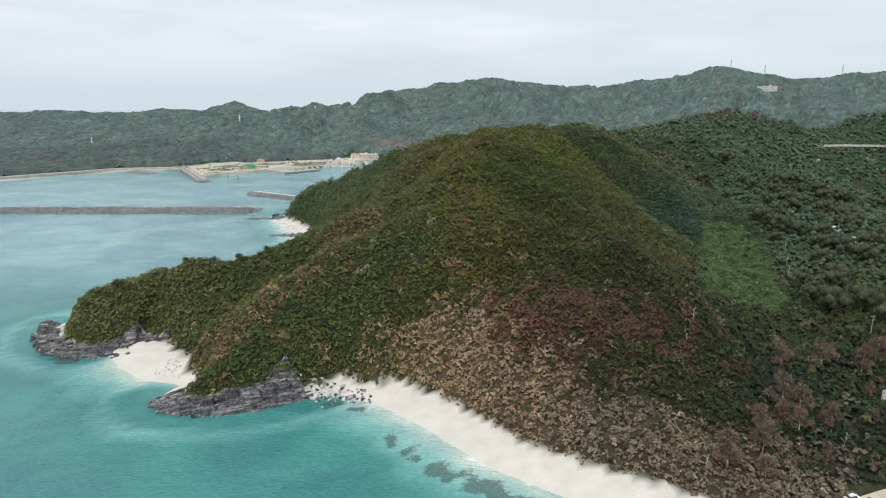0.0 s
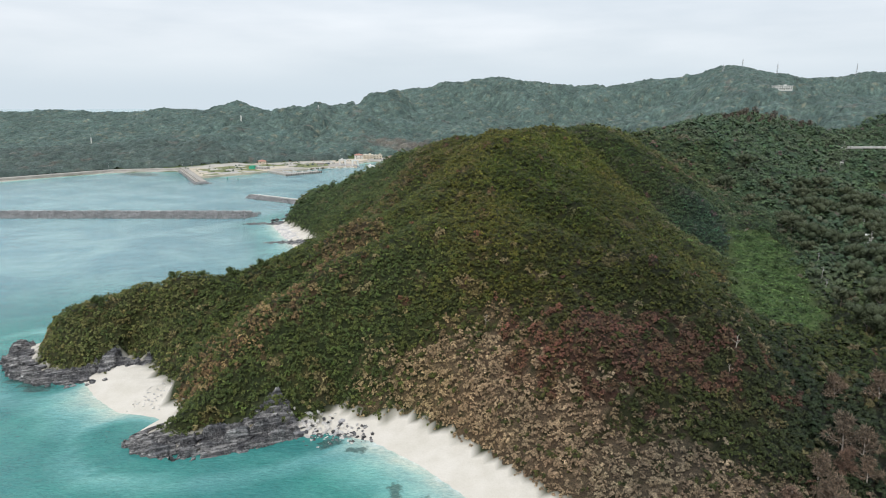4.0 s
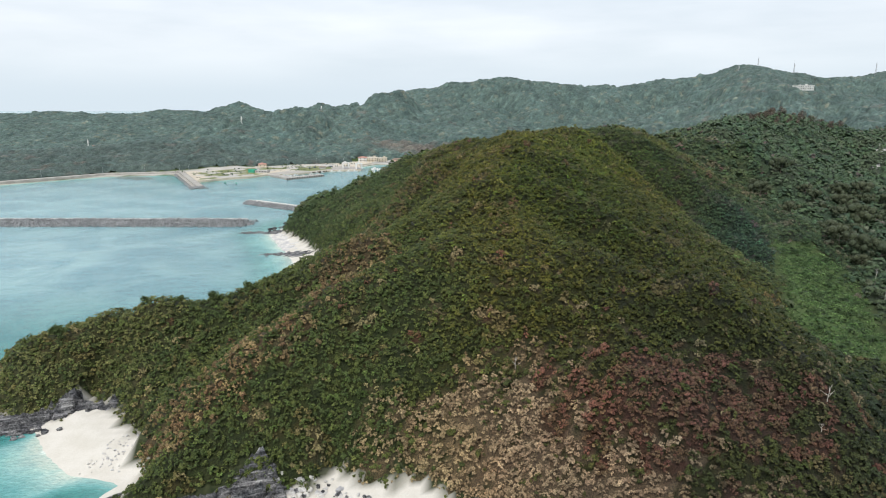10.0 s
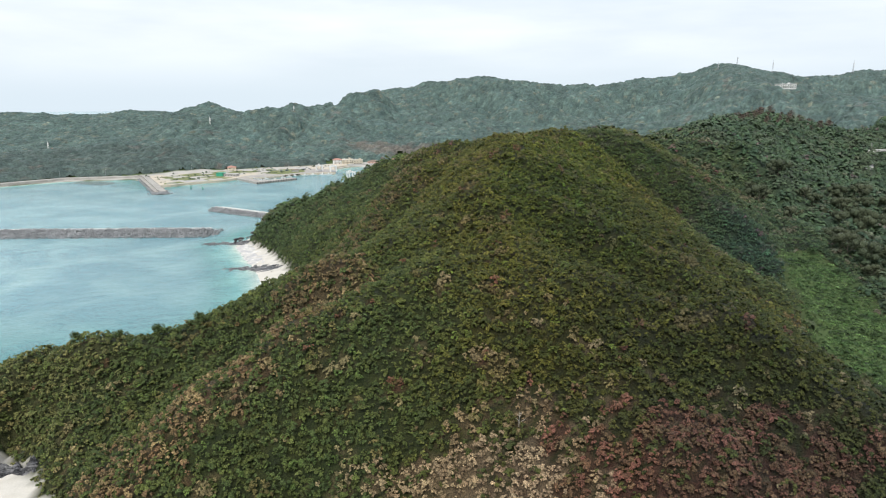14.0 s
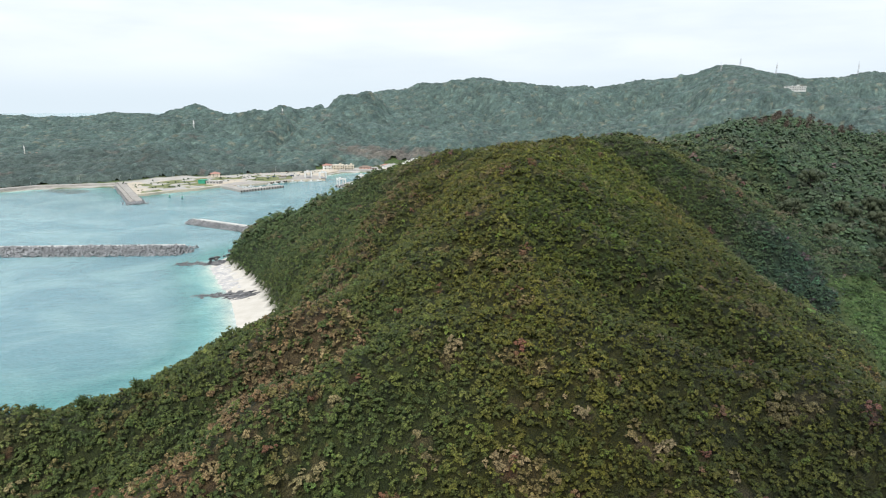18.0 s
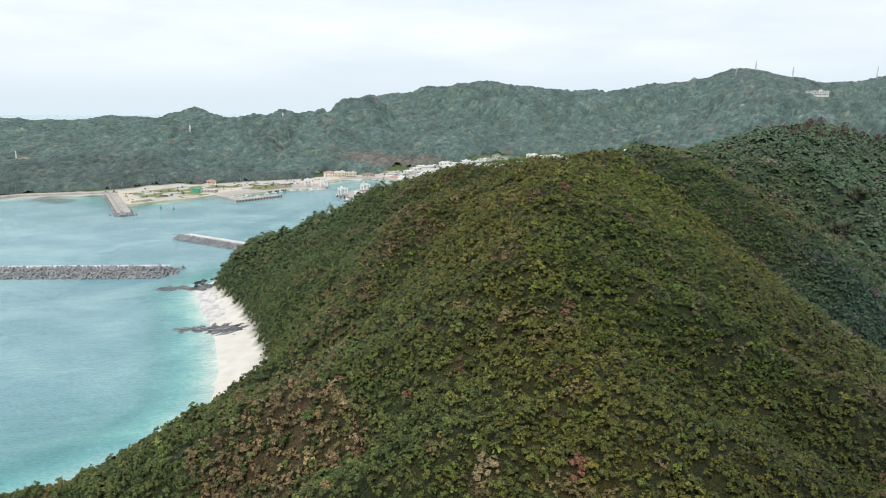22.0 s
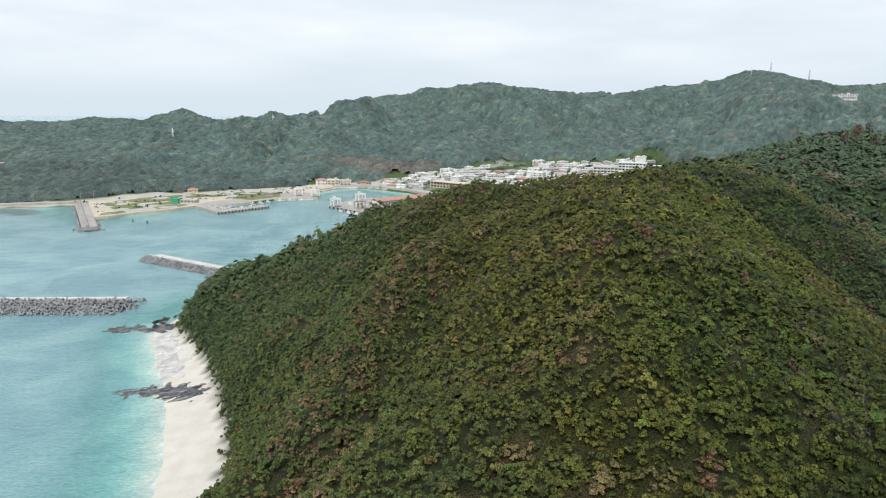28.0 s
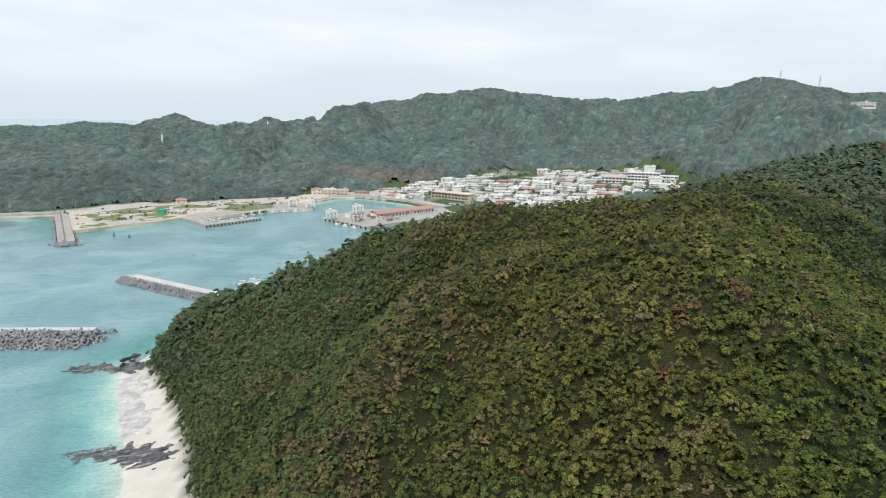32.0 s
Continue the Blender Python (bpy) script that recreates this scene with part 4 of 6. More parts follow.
def rough_block(name, seed, nx, ny, nz, lumpy, material):
    """A stone of unit size, its faces split and pushed about."""
    rng = np.random.RandomState(seed)
    bm = B()
    verts = {}
    for i in range(nx + 1):
        for j in range(ny + 1):
            for k in range(nz + 1):
                if 0 < i < nx and 0 < j < ny and 0 < k < nz:
                    continue
                p = np.array([i / nx - 0.5, j / ny - 0.5, k / nz - 0.5])
                ends = 1 - 0.35 * abs(2 * p[0]) ** 3
                q = p * (1, ends, ends) + rng.normal(0, lumpy, 3) * (0.5, 1, 1)
                verts[i, j, k] = bm.verts.new(q)

    def face(*keys):
        bm.faces.new([verts[k] for k in keys])

    for i in range(nx):
        for j in range(ny):
            for k in (0, nz):
                face((i, j, k), (i + 1, j, k), (i + 1, j + 1, k), (i, j + 1, k))
    for i in range(nx):
        for k in range(nz):
            for j in (0, ny):
                face((i, j, k), (i + 1, j, k), (i + 1, j, k + 1), (i, j, k + 1))
    for j in range(ny):
        for k in range(nz):
            for i in (0, nx):
                face((i, j, k), (i, j + 1, k), (i, j + 1, k + 1), (i, j, k + 1))
    bmesh.ops.recalc_face_normals(bm, faces=bm.faces)
    me = bpy.data.meshes.new(name)
    bm.to_mesh(me)
    bm.free()
    me.materials.append(material)
    return me


def piece(name, mesh, parent, m):
    ob = new(name, mesh)
    ob.parent = parent
    ob.matrix_basis = m
    return ob


def turned(x, y, z, rx, ry, rz, sx, sy, sz):
    return Matrix.LocRotScale((x, y, z), Euler([radians(a) for a in (rx, ry, rz)]), (sx, sy, sz))

# ---- rocks along the shore ----
SLABS = [rough_block("rock_slab", 40 + i, 6, 2, 2, 0.055, SLATE) for i in range(5)]
LEDGES = [rough_block("rock_ledge", 60 + i, 6, 3, 1, 0.06, LEDGE) for i in range(4)]
STONES = [rough_block("stone", 80 + i, 3, 3, 3, 0.085, PALE_ROCK) for i in range(4)]
DARK_STONES = [rough_block("stone", 90 + i, 3, 3, 3, 0.085, SLATE) for i in range(3)]


def outcrop(name, label, line, depth, top, count, length, strike, dip, meshes, seed, thick=(0.8, 1.9), tip=6, broad=(0.16, 0.34), inland=1.0, sink=0.3, climb=0.0, lie=False):
    """Layered slabs along a stretch of shore: line of x, y; depth inland; top: height reached there."""
    rng = np.random.RandomState(seed)
    ob = thing(name, label, "rock", pose(line[0][0], line[0][1], 0))
    pts = np.array(line, float)
    leg = np.hypot(*np.diff(pts, axis=0).T)
    run = np.concatenate([[0], np.cumsum(leg)])
    for n in range(count):
        s = rng.uniform(0, run[-1])
        i = min(np.searchsorted(run, s, side="right") - 1, len(leg) - 1)
        f = (s - run[i]) / leg[i]
        p = pts[i] + f * (pts[i + 1] - pts[i])
        way = (pts[i + 1] - pts[i]) / leg[i]
        side = np.array([-way[1], way[0]]) * -inland
        u = rng.uniform(0, 1) ** 0.9
        q = p + side * u * depth
        z = top * (u ** 0.8) * rng.uniform(0.55, 1.0) - sink + climb * s / run[-1] * (0.3 + 0.7 * u)
        if lie:
            z = max(floor_at(q[0], q[1]), -0.15) + top * rng.uniform(0.1, 1.0) - sink
        ln = rng.uniform(*length)
        piece("rock_slab", meshes[n % len(meshes)], ob,
              turned(q[0] - line[0][0], q[1] - line[0][1], z, rng.normal(dip, 4), rng.normal(-tip, 3), strike + rng.normal(0, 9),
                     ln, ln * rng.uniform(*broad), rng.uniform(*thick)))
    return ob


def rock_mass(ob, ring, strike, front, rib, gap, seed, lean=0.0):
    """Upturned beds over an outline of x, y: sharp ribs along the strike, steep on one side, broken across."""
    ox, oy = ob.matrix_basis.translation[:2]
    cell = 0.42
    xs = np.arange(min(p[0] for p in ring) - 1, max(p[0] for p in ring) + 1, cell)
    ys = np.arange(min(p[1] for p in ring) - 1, max(p[1] for p in ring) + 1, cell)
    rng = np.random.RandomState(seed)
    x, y = np.meshgrid(xs, ys)
    x, y = x + rng.uniform(-0.15, 0.15, x.shape), y + rng.uniform(-0.15, 0.15, y.shape)
    edge, inside = np.full(x.shape, 1e9), np.zeros(x.shape, bool)
    for (ax, ay), (bx, by) in zip(ring, ring[1:] + ring[:1]):
        dx, dy = bx - ax, by - ay
        t = np.clip(((x - ax) * dx + (y - ay) * dy) / (dx * dx + dy * dy), 0, 1)
        edge = np.minimum(edge, np.hypot(x - ax - t * dx, y - ay - t * dy))
        if dy:
            inside ^= ((ay > y) != (by > y)) & (x < ax + (y - ay) * dx / dy)
    edge = np.where(inside, edge, -edge) + 0.9 * wave(x, y, 5.5, seed) + 0.45 * wave(x, y, 2.0, seed + 1)
    c, q = math.cos(radians(strike)), math.sin(radians(strike))
    u, v = x * c + y * q, y * c - x * q
    v = v + 0.9 * wave(x, y, 17, seed + 2) + 0.25 * wave(x, y, 4, seed + 3)
    saw = (v / gap) % 1.0
    big = np.where(saw < 0.24, saw / 0.24, 1 - (saw - 0.24) / 0.76)
    tall = 0.45 + 0.75 * np.clip(0.5 + wave(np.floor(v / gap) * 7.3 + u * 0.35, u * 0.2, 9, seed + 4), 0, 1)
    thin = (v / (gap * 0.31) + 0.4 * wave(x, y, 6, seed + 5)) % 1.0
    fine = np.where(thin < 0.3, thin / 0.3, 1 - (thin - 0.3) / 0.7)
    notch = np.clip(wave(u, v * 0.3, 6.0, seed + 6) - 0.35, 0, 1) * 1.3
    body = np.clip(edge / 2.4, 0, 1) ** 0.6
    z = np.maximum(land_height(x, y), -0.5) + body * (front + rib * (big * tall - 0.35) + 0.30 * rib * fine - notch * rib) + lean * np.clip(edge, 0, 12) - 0.7 * (1 - body)
    index = np.arange(x.size).reshape(x.shape)
    a, b, d, e = index[:-1, :-1], index[:-1, 1:], index[1:, 1:], index[1:, :-1]
    near = (edge > -0.5)[:-1, :-1]
    quads = np.stack([a[near], b[near], d[near], e[near]], 1)
    used, flat = np.unique(quads, return_inverse=True)
    me = bpy.data.meshes.new("rock_face")
    me.from_pydata(np.stack([x.ravel()[used] - ox, y.ravel()[used] - oy, z.ravel()[used]], -1).tolist(), [], flat.reshape(-1, 4).tolist())
    me.materials.append(SLATE)
    face = new("rock_face", me)
    face.parent = ob


head = outcrop("rock_headland", "dark upturned slate headland rising out of turquoise water", [(-103, 212), (-94, 205), (-80, 202), (-64, 206), (-54, 212), (-48, 218)], 9, 1.8, 90, (3, 9), 27, 40, SLABS, 1, (0.3, 0.8), tip=10, broad=(0.08, 0.2), climb=1.5, inland=-1.0)
rock_mass(head, [(-104, 212), (-97, 205), (-88, 202), (-78, 202), (-64, 206), (-55, 211), (-47, 217), (-50, 221), (-55, 228), (-59, 229), (-65, 222), (-76, 216), (-87, 212), (-96, 214)], 30, 1.7, 4.0, 5.0, 501)
point = outcrop("rock_point", "dark broken slate cliff foot below a green headland", [(-184, 290), (-176, 270), (-164, 261), (-150, 255), (-140, 257)], 6, 2.4, 110, (1.8, 5.5), 12, 24, SLABS, 2, (0.4, 1.2), broad=(0.3, 0.6), inland=-1.0)
rock_mass(point, [(-188, 294), (-183, 276), (-170, 259), (-154, 252), (-143, 253), (-138, 259), (-129, 266), (-117, 266), (-117, 269), (-130, 271), (-141, 266), (-153, 260), (-166, 266), (-176, 279), (-181, 296)], 14, 2.0, 2.3, 3.0, 502)
outcrop("rock_nose", "broken grey-brown cliff foot under the wooded nose", [(-146, 566), (-143, 582), (-134, 598), (-124, 615)], 4, 4.0, 24, (2.0, 4.5), 60, 12, LEDGES, 7, (1.0, 2.0), tip=2, inland=-1.0)


def rock_sheet(name, label, line, wide, rise, material, seed, slabs=0):
    """A wave-cut platform along a line of x, y: stepped, ragged ledges that sink into the sand at their edge."""
    rng = np.random.RandomState(seed)
    ox, oy = line[0]
    ob = thing(name, label, "rock", pose(ox, oy, 0))
    xs = np.arange(min(p[0] for p in line) - wide - 3, max(p[0] for p in line) + wide + 3, 0.55)
    ys = np.arange(min(p[1] for p in line) - wide - 3, max(p[1] for p in line) + wide + 3, 0.55)
    x, y = np.meshgrid(xs, ys)
    x, y = x + rng.uniform(-0.2, 0.2, x.shape), y + rng.uniform(-0.2, 0.2, y.shape)
    d, _, _ = polyline_fields(x, y, [(a, b, 0, 0, 0) for a, b in line])
    tall = 1 - (d + wide * 0.45 * wave(x, y, wide * 1.3, seed) + 0.8 * wave(x, y, 2.6, seed + 1)) / wide
    u = (x * 0.35 + y) / 2.4 + 0.9 * wave(x, y, 9, seed + 2) + 0.35 * wave(x, y, 2.2, seed + 3)
    step = (u - np.floor(u)) ** 1.6 * 0.5 + 0.22 * wave(x, y, 1.7, seed + 4)
    z = np.maximum(land_height(x, y), -0.5) + np.clip(tall, -0.6, 0.45) * rise * 1.8 + step * rise * np.clip(tall * 4, 0, 1) - 0.05
    index = np.arange(x.size).reshape(x.shape)
    a, b, c, e = index[:-1, :-1], index[:-1, 1:], index[1:, 1:], index[1:, :-1]
    near = (tall > -0.25)[:-1, :-1]
    quads = np.stack([a[near], b[near], c[near], e[near]], 1)
    used, flat = np.unique(quads, return_inverse=True)
    me = bpy.data.meshes.new("platform")
    me.from_pydata(np.stack([x.ravel()[used] - ox, y.ravel()[used] - oy, z.ravel()[used]], -1).tolist(), [], flat.reshape(-1, 4).tolist())
    me.materials.append(material)
    sheet_part = new("platform", me)
    sheet_part.parent = ob
    for n in range(slabs):
        i = rng.choice(used)
        ln = rng.uniform(1.0, 3.2)
        piece("rock_slab", LEDGES[n % 4], ob, turned(x.ravel()[i] - ox, y.ravel()[i] - oy, z.ravel()[i] + 0.02, rng.normal(6, 5), rng.normal(0, 4), 12 + rng.normal(0, 12), ln, ln * rng.uniform(0.3, 0.6), rng.uniform(0.25, 0.6)))
    return ob


rock_sheet("rock_shelf", "flat dark rock shelf running out from the beach into the sea", [(-165, 566), (-156, 567), (-146, 566), (-139, 566)], 5.2, 0.8, LEDGE, 401, 45)
rock_sheet("rock_shelf", "flat grey rock shelf lying across the white beach", [(-131, 495), (-122, 496), (-113, 494), (-106, 491)], 5.5, 0.6, LEDGE, 402, 50)
rock_sheet("rock_ledges", "pale grey layered rock sheets set in white sand", [(-139, 552), (-133, 540), (-127, 524), (-121, 512)], 7.0, 0.4, PALE_ROCK, 403)


def scatter_stones(name, label, ring, count, size, meshes, seed):
    rng = np.random.RandomState(seed)
    ob = thing(name, label, "stones", pose(ring[0], ring[1], 0))
    for n in range(count):
        x, y = ring[0] + rng.normal(0, ring[2]), ring[1] + rng.normal(0, ring[3])
        s = rng.uniform(*size)
        piece("stone", meshes[n % len(meshes)], ob, turned(x - ring[0], y - ring[1], max(floor_at(x, y), -0.3) + s * 0.15, rng.uniform(0, 30), rng.uniform(0, 30), rng.uniform(0, 360), s * 1.4, s, s * 0.8))


scatter_stones("beach_boulders", "grey and white boulders heaped between slate and sand", (-45, 221, 7.0, 3.0), 150, (0.3, 1.2), STONES + DARK_STONES[:1], 11)
scatter_stones("cove_stones", "small grey stones strewn over white sand", (-105, 241, 3.5, 5.0), 70, (0.15, 0.6), STONES, 12)
scatter_stones("wet_boulders", "dark wet boulders at the water's edge", (-38, 215.5, 7.0, 2.2), 130, (0.25, 0.9), DARK_STONES + STONES[:1], 13)
scatter_stones("cove_rocks", "dark rocks at the edge of a sandy cove", (-141, 255, 4.0, 2.0), 26, (0.5, 1.6), DARK_STONES, 14)

# ---- breakwaters, piers and harbour ----
def tetrapod():
    bm = B()
    for d in ((0, 0, 1), (0.943, 0, -0.333), (-0.471, 0.816, -0.333), (-0.471, -0.816, -0.333)):
        tube(bm, (0, 0, 0), d, 0.42, 0.27, 6)
    bmesh.ops.recalc_face_normals(bm, faces=bm.faces)
    me = bpy.data.meshes.new("armour_block")
    bm.to_mesh(me)
    bm.free()
    me.materials.append(ARMOUR)
    return me


POD = tetrapod()
POD_V = np.array([v.co[:] for v in POD.vertices])
POD_F = [tuple(p.vertices) for p in POD.polygons]


def armour(parent, name, seed, places, size, keep):
    """Concrete armour blocks: the first ones singly, the rest joined in one part."""
    rng = np.random.RandomState(seed)
    rest_v, rest_f = [], []
    for n, (x, y, z) in enumerate(places):
        s = size * rng.uniform(0.85, 1.12)
        m = turned(x, y, z, rng.uniform(0, 360), rng.uniform(0, 360), rng.uniform(0, 360), s, s, s)
        if n < keep:
            piece("armour_block", POD, parent, m)
        else:
            a = np.array(m)
            base = len(rest_v) * len(POD_V)
            rest_v.append(POD_V @ a[:3, :3].T + a[:3, 3])
            rest_f += [tuple(i + base for i in f) for f in POD_F]
    if rest_v:
        me = bpy.data.meshes.new("armour_heap")
        me.from_pydata(np.concatenate(rest_v).tolist(), [], rest_f)
        me.materials.append(ARMOUR)
        ob = new("armour_heap", me)
        ob.parent = parent
        tagged(ob, kind="stuff")


def bank(rng, ax, ay, bx, by, low, high, top, gap, down=0.2):
    """Places on a sloping bank beside the line a-b, from high (near the cap) to low (at the foot), in metres to its right."""
    L = math.hypot(bx - ax, by - ay)
    ux, uy = (bx - ax) / L, (by - ay) / L
    out = []
    for s in np.arange(0, L, gap):
        for o in np.arange(high, low, gap * 0.8):
            f = (o - high) / max(0.1, low - high)
            out.append((ax + ux * s + uy * o + rng.normal(0, 0.3), ay + uy * s - ux * o + rng.normal(0, 0.3), top * (1 - f) + down + rng.normal(0, 0.25)))
    return out


# the long outer breakwater
bw = thing("breakwater", "long grey breakwater of piled concrete armour blocks with a flat cap", "breakwater", pose(-172, 600, 0))
rng = np.random.RandomState(51)
part("core", prism(B(), [(-6, 9), (-3, 0), (-6, -5), (-560, -5), (-560, 10)], -4, 2.6), ARMOUR, bw)
for n in range(46):
    part("cap", box(B(), -12 - n * 12, 6.6, 2.6, 11.94, 6.0, 0.9), PALE_CAP, bw)
spots = []
for s in np.arange(-1, 560, 2.25):
    for o in np.arange(-11, 4.5, 2.0):
        end = max(0.0, 5.5 - s) / 5.5
        z = 3.6 - max(0, -o - 1) * 0.36 - end * 2.8
        spots.append((-s + rng.normal(0, 0.3), o * (1 - 0.45 * end) + rng.normal(0, 0.3), z + rng.normal(0, 0.35)))
    spots.append((-s, 11.0 + rng.normal(0, 0.3), 0.9 + rng.normal(0, 0.3)))
armour(bw, "armour_block", 1, spots, 1.5, 300)

# the inner jetty, armoured on its seaward face
jet = thing("jetty", "concrete jetty with armour blocks on its seaward side", "jetty", pose(-206, 708, 0))
DX, DY = 80.0, -52.0
L = math.hypot(DX, DY)
UX, UY = DX / L, DY / L
for n in range(10):
    a, b = n * L / 10, (n + 1) * L / 10 - 0.05
    ring = [(UX * s - UY * o, UY * s + UX * o) for s, o in ((a, 0), (b, 0), (b, 8.5), (a, 8.5))]
    part("deck_slab", prism(B(), ring, -4, 2.7 + 0.02 * (n % 2)), PALE_CAP, jet)
part("parapet", prism(B(), [(UX * s - UY * o, UY * s + UX * o) for s, o in ((0, 0), (L, 0), (L, 1.3), (0, 1.3))], 2.72, 3.9), PALE_CAP, jet)
spots = bank(rng, -2, 1, DX, DY, 5.6, 0.6, 2.6, 1.5)
spots += [(-2.5 + rng.normal(0, 1.0), 4 + rng.normal(0, 2.6), rng.uniform(0, 1.3)) for _ in range(26)]
spots += [(UX * s - UY * 10.3, UY * s + UX * 10.3, 0.4) for s in np.arange(8, 26, 1.9)]
armour(jet, "armour_block", 2, spots, 1.15, 300)
apron = thing("landing", "pale concrete landing apron beside the jetty", "landing", pose(-126, 664, 0))
part("slab", prism(B(), [(-8, -10), (22, -26), (30, 20), (4, 36), (-8, 12)], -4, 2.2), PALE_CAP, apron)

# the western pier
pier = thing("pier", "long concrete pier with a low wall and an armoured end", "pier", pose(-297, 815, 0))
PX, PY = -82.0, 150.0
PL = math.hypot(PX, PY)
VX, VY = PX / PL, PY / PL
for n in range(12):
    a, b = 4 + n * (PL - 4) / 12, 4 + (n + 1) * (PL - 4) / 12 - 0.05
    part("deck_slab", prism(B(), [(VX * s - VY * o, VY * s + VX * o) for s, o in ((a, -6), (b, -6), (b, 6), (a, 6))], -4, 2.70 + 0.03 * (n % 2)), CONCRETE, pier)
part("wall", prism(B(), [(VX * s - VY * o, VY * s + VX * o) for s, o in ((4, 1.2), (PL, 1.2), (PL, 2.6), (4, 2.6))], 2.75, 4.4), CONCRETE, pier)
part("kerb", prism(B(), [(VX * s - VY * o, VY * s + VX * o) for s, o in ((4, -6), (PL, -6), (PL, -5.5), (4, -5.5))], 2.75, 3.1), CONCRETE, pier)
spots = [(rng.normal(0, 4.6), -1 + rng.normal(0, 2.4), rng.uniform(-0.2, 1.7)) for _ in range(90)]
spots += [(VX * s - VY * 7.4 + rng.normal(0, 0.3), VY * s + VX * 7.4, rng.uniform(0, 1.4)) for s in np.arange(2, PL * 0.9, 2.0)]
spots += [(VX * s + VY * 7.2 + rng.normal(0, 0.3), VY * s - VX * 7.2, rng.uniform(0, 1.0)) for s in np.arange(0, 40, 2.0)]
armour(pier, "armour_block", 3, spots, 1.5, 300)

# reclaimed harbour ground
harbour = thing("harbour_ground", "pale reclaimed harbour ground with bare soil and dry grass lots", "quay", pose(-250, 980, 0))


def lay(name, ring, z0, z1, material, parent=None, label=""):
    o = parent or harbour
    ox, oy = o.matrix_basis.translation[:2]
    return part(name, prism(B(), [(x - ox, y - oy) for x, y in ring], z0, z1), material, o, label)


lay("fill", [(-378, 966), (-325, 866), (-308, 873), (-291, 895), (-266, 912), (-250, 936), (-228, 938), (-212, 948), (-199, 962), (-181, 981), (-148, 991),
             (-134, 994), (-138, 1022), (-146, 1056), (-128, 1084), (-150, 1130), (-300, 1100), (-410, 1030)], -4, 2.6, DIRT)
lay("quay_arm", [(-252, 938), (-213, 893), (-174, 931), (-182, 939), (-214, 909), (-238, 940)], -4, 2.5, CONCRETE)
lay("lawn", [(-350, 950), (-316, 905), (-300, 915), (-283, 940), (-268, 948), (-280, 985), (-318, 1000)], 2.6, 2.66, LAWN)
lay("lawn", [(-318, 876), (-305, 885), (-296, 900), (-306, 908), (-322, 890)], 2.6, 2.66, LAWN)
lay("lawn", [(-232, 985), (-200, 972), (-176, 1000), (-186, 1040), (-236, 1030)], 2.6, 2.66, LAWN)
lay("pad", [(-300, 893), (-276, 909), (-288, 925), (-311, 907)], 2.67, 2.75, ROAD_PALE)
lay("pad", [(-276, 915), (-262, 922), (-268, 934), (-284, 926)], 2.67, 2.75, ROAD_PALE)
lay("pad", [(-318, 882), (-300, 880), (-303, 884), (-318, 886)], 2.67, 2.72, ROAD_PALE)
lay("road", [(-378, 962), (-318, 1006), (-240, 1042), (-180, 1062), (-184, 1070), (-244, 1052), (-323, 1016), (-383, 972)], 2.6, 2.68, ROAD_PALE)
lay("apron", [(-252, 938), (-228, 940), (-212, 950), (-200, 964), (-182, 983), (-150, 993), (-136, 998), (-141, 1024), (-170, 1040), (-200, 1000), (-240, 965)], 2.6, 2.64, CONCRETE)
for n in range(16):
    f = n / 15
    part("fender", box(B(), -213 + 39 * f + 250 - 0.35, 893 + 38 * f - 980 + 0.35 - 0.9, 0.3, 0.8, 0.8, 2.0, 45), RUBBER, harbour)
for n in range(12):
    f = n / 11
    part("fender", box(B(), -199 + 18 * f + 250 + 0.6, 962 + 19 * f - 980 - 0.6, 0.4, 0.9, 0.9, 1.9, 45), RUBBER, harbour)
wharf = thing("ferry_wharf", "broad concrete ferry wharf reaching into the harbour", "wharf", pose(-60, 940, 0))
lay("deck", [(-112, 931), (-70, 887), (20, 960), (2, 1004), (-30, 986), (-84, 990), (-104, 956)], -4, 2.5, CONCRETE, wharf)
for n in range(10):
    f = n / 9
    part("fender", box(B(), -112 + 42 * f + 60 - 0.5, 931 - 44 * f - 940 - 0.5, 0.3, 1.0, 1.0, 2.0, 45), RUBBER, wharf)
shore_wall = thing("sea_wall", "pale concrete sea wall along the bay road", "wall", pose(-470, 935, 0))
ring = [(-378, 955), (-464, 936), (-514, 884), (-560, 836), (-700, 776), (-703, 784), (-566, 846), (-520, 893), (-468, 945), (-380, 964)]
part("wall", prism(B(), [(x + 470, y - 935) for x, y in ring], -3, 3.4), CONCRETE, shore_wall)
front = thing("sea_wall", "pale promenade wall curving round the village beach", "wall", pose(-60, 1080, 0))
ring = [(2, 1004), (-36, 1052), (-91, 1096), (-128, 1088), (-128, 1100), (-88, 1108), (-30, 1064), (14, 1012)]
part("wall", prism(B(), [(x + 60, y - 1080) for x, y in ring], -3, 3.3), ROAD_PALE, front)


def gantry(x, y, turn, label):
    ob = thing("ferry_ramp_gantry", label, "gantry", pose(x, y, 2.5, 0, 0, turn), "ferry ramp gantries")
    for sx in (-4, 4):
        for sy in (-3, 3):
            part("leg", box(B(), sx, sy, -0.02, 1.0, 1.0, 7.0), WHITE, ob)
        part("side_beam", box(B(), sx, 0, 5.9, 0.8, 5.0, 0.8), WHITE, ob)
    for sy in (-3, 3):
        part("cross_beam", box(B(), 0, sy, 7.0, 9.4, 1.1, 1.1), WHITE, ob)
    part("ramp", box(B(), 0, -1, 0.6, 6.6, 11, 0.4), STEEL, ob)
    part("winch_house", box(B(), 0, 3, 8.12, 2.4, 1.8, 1.4), WHITE, ob)
    return ob


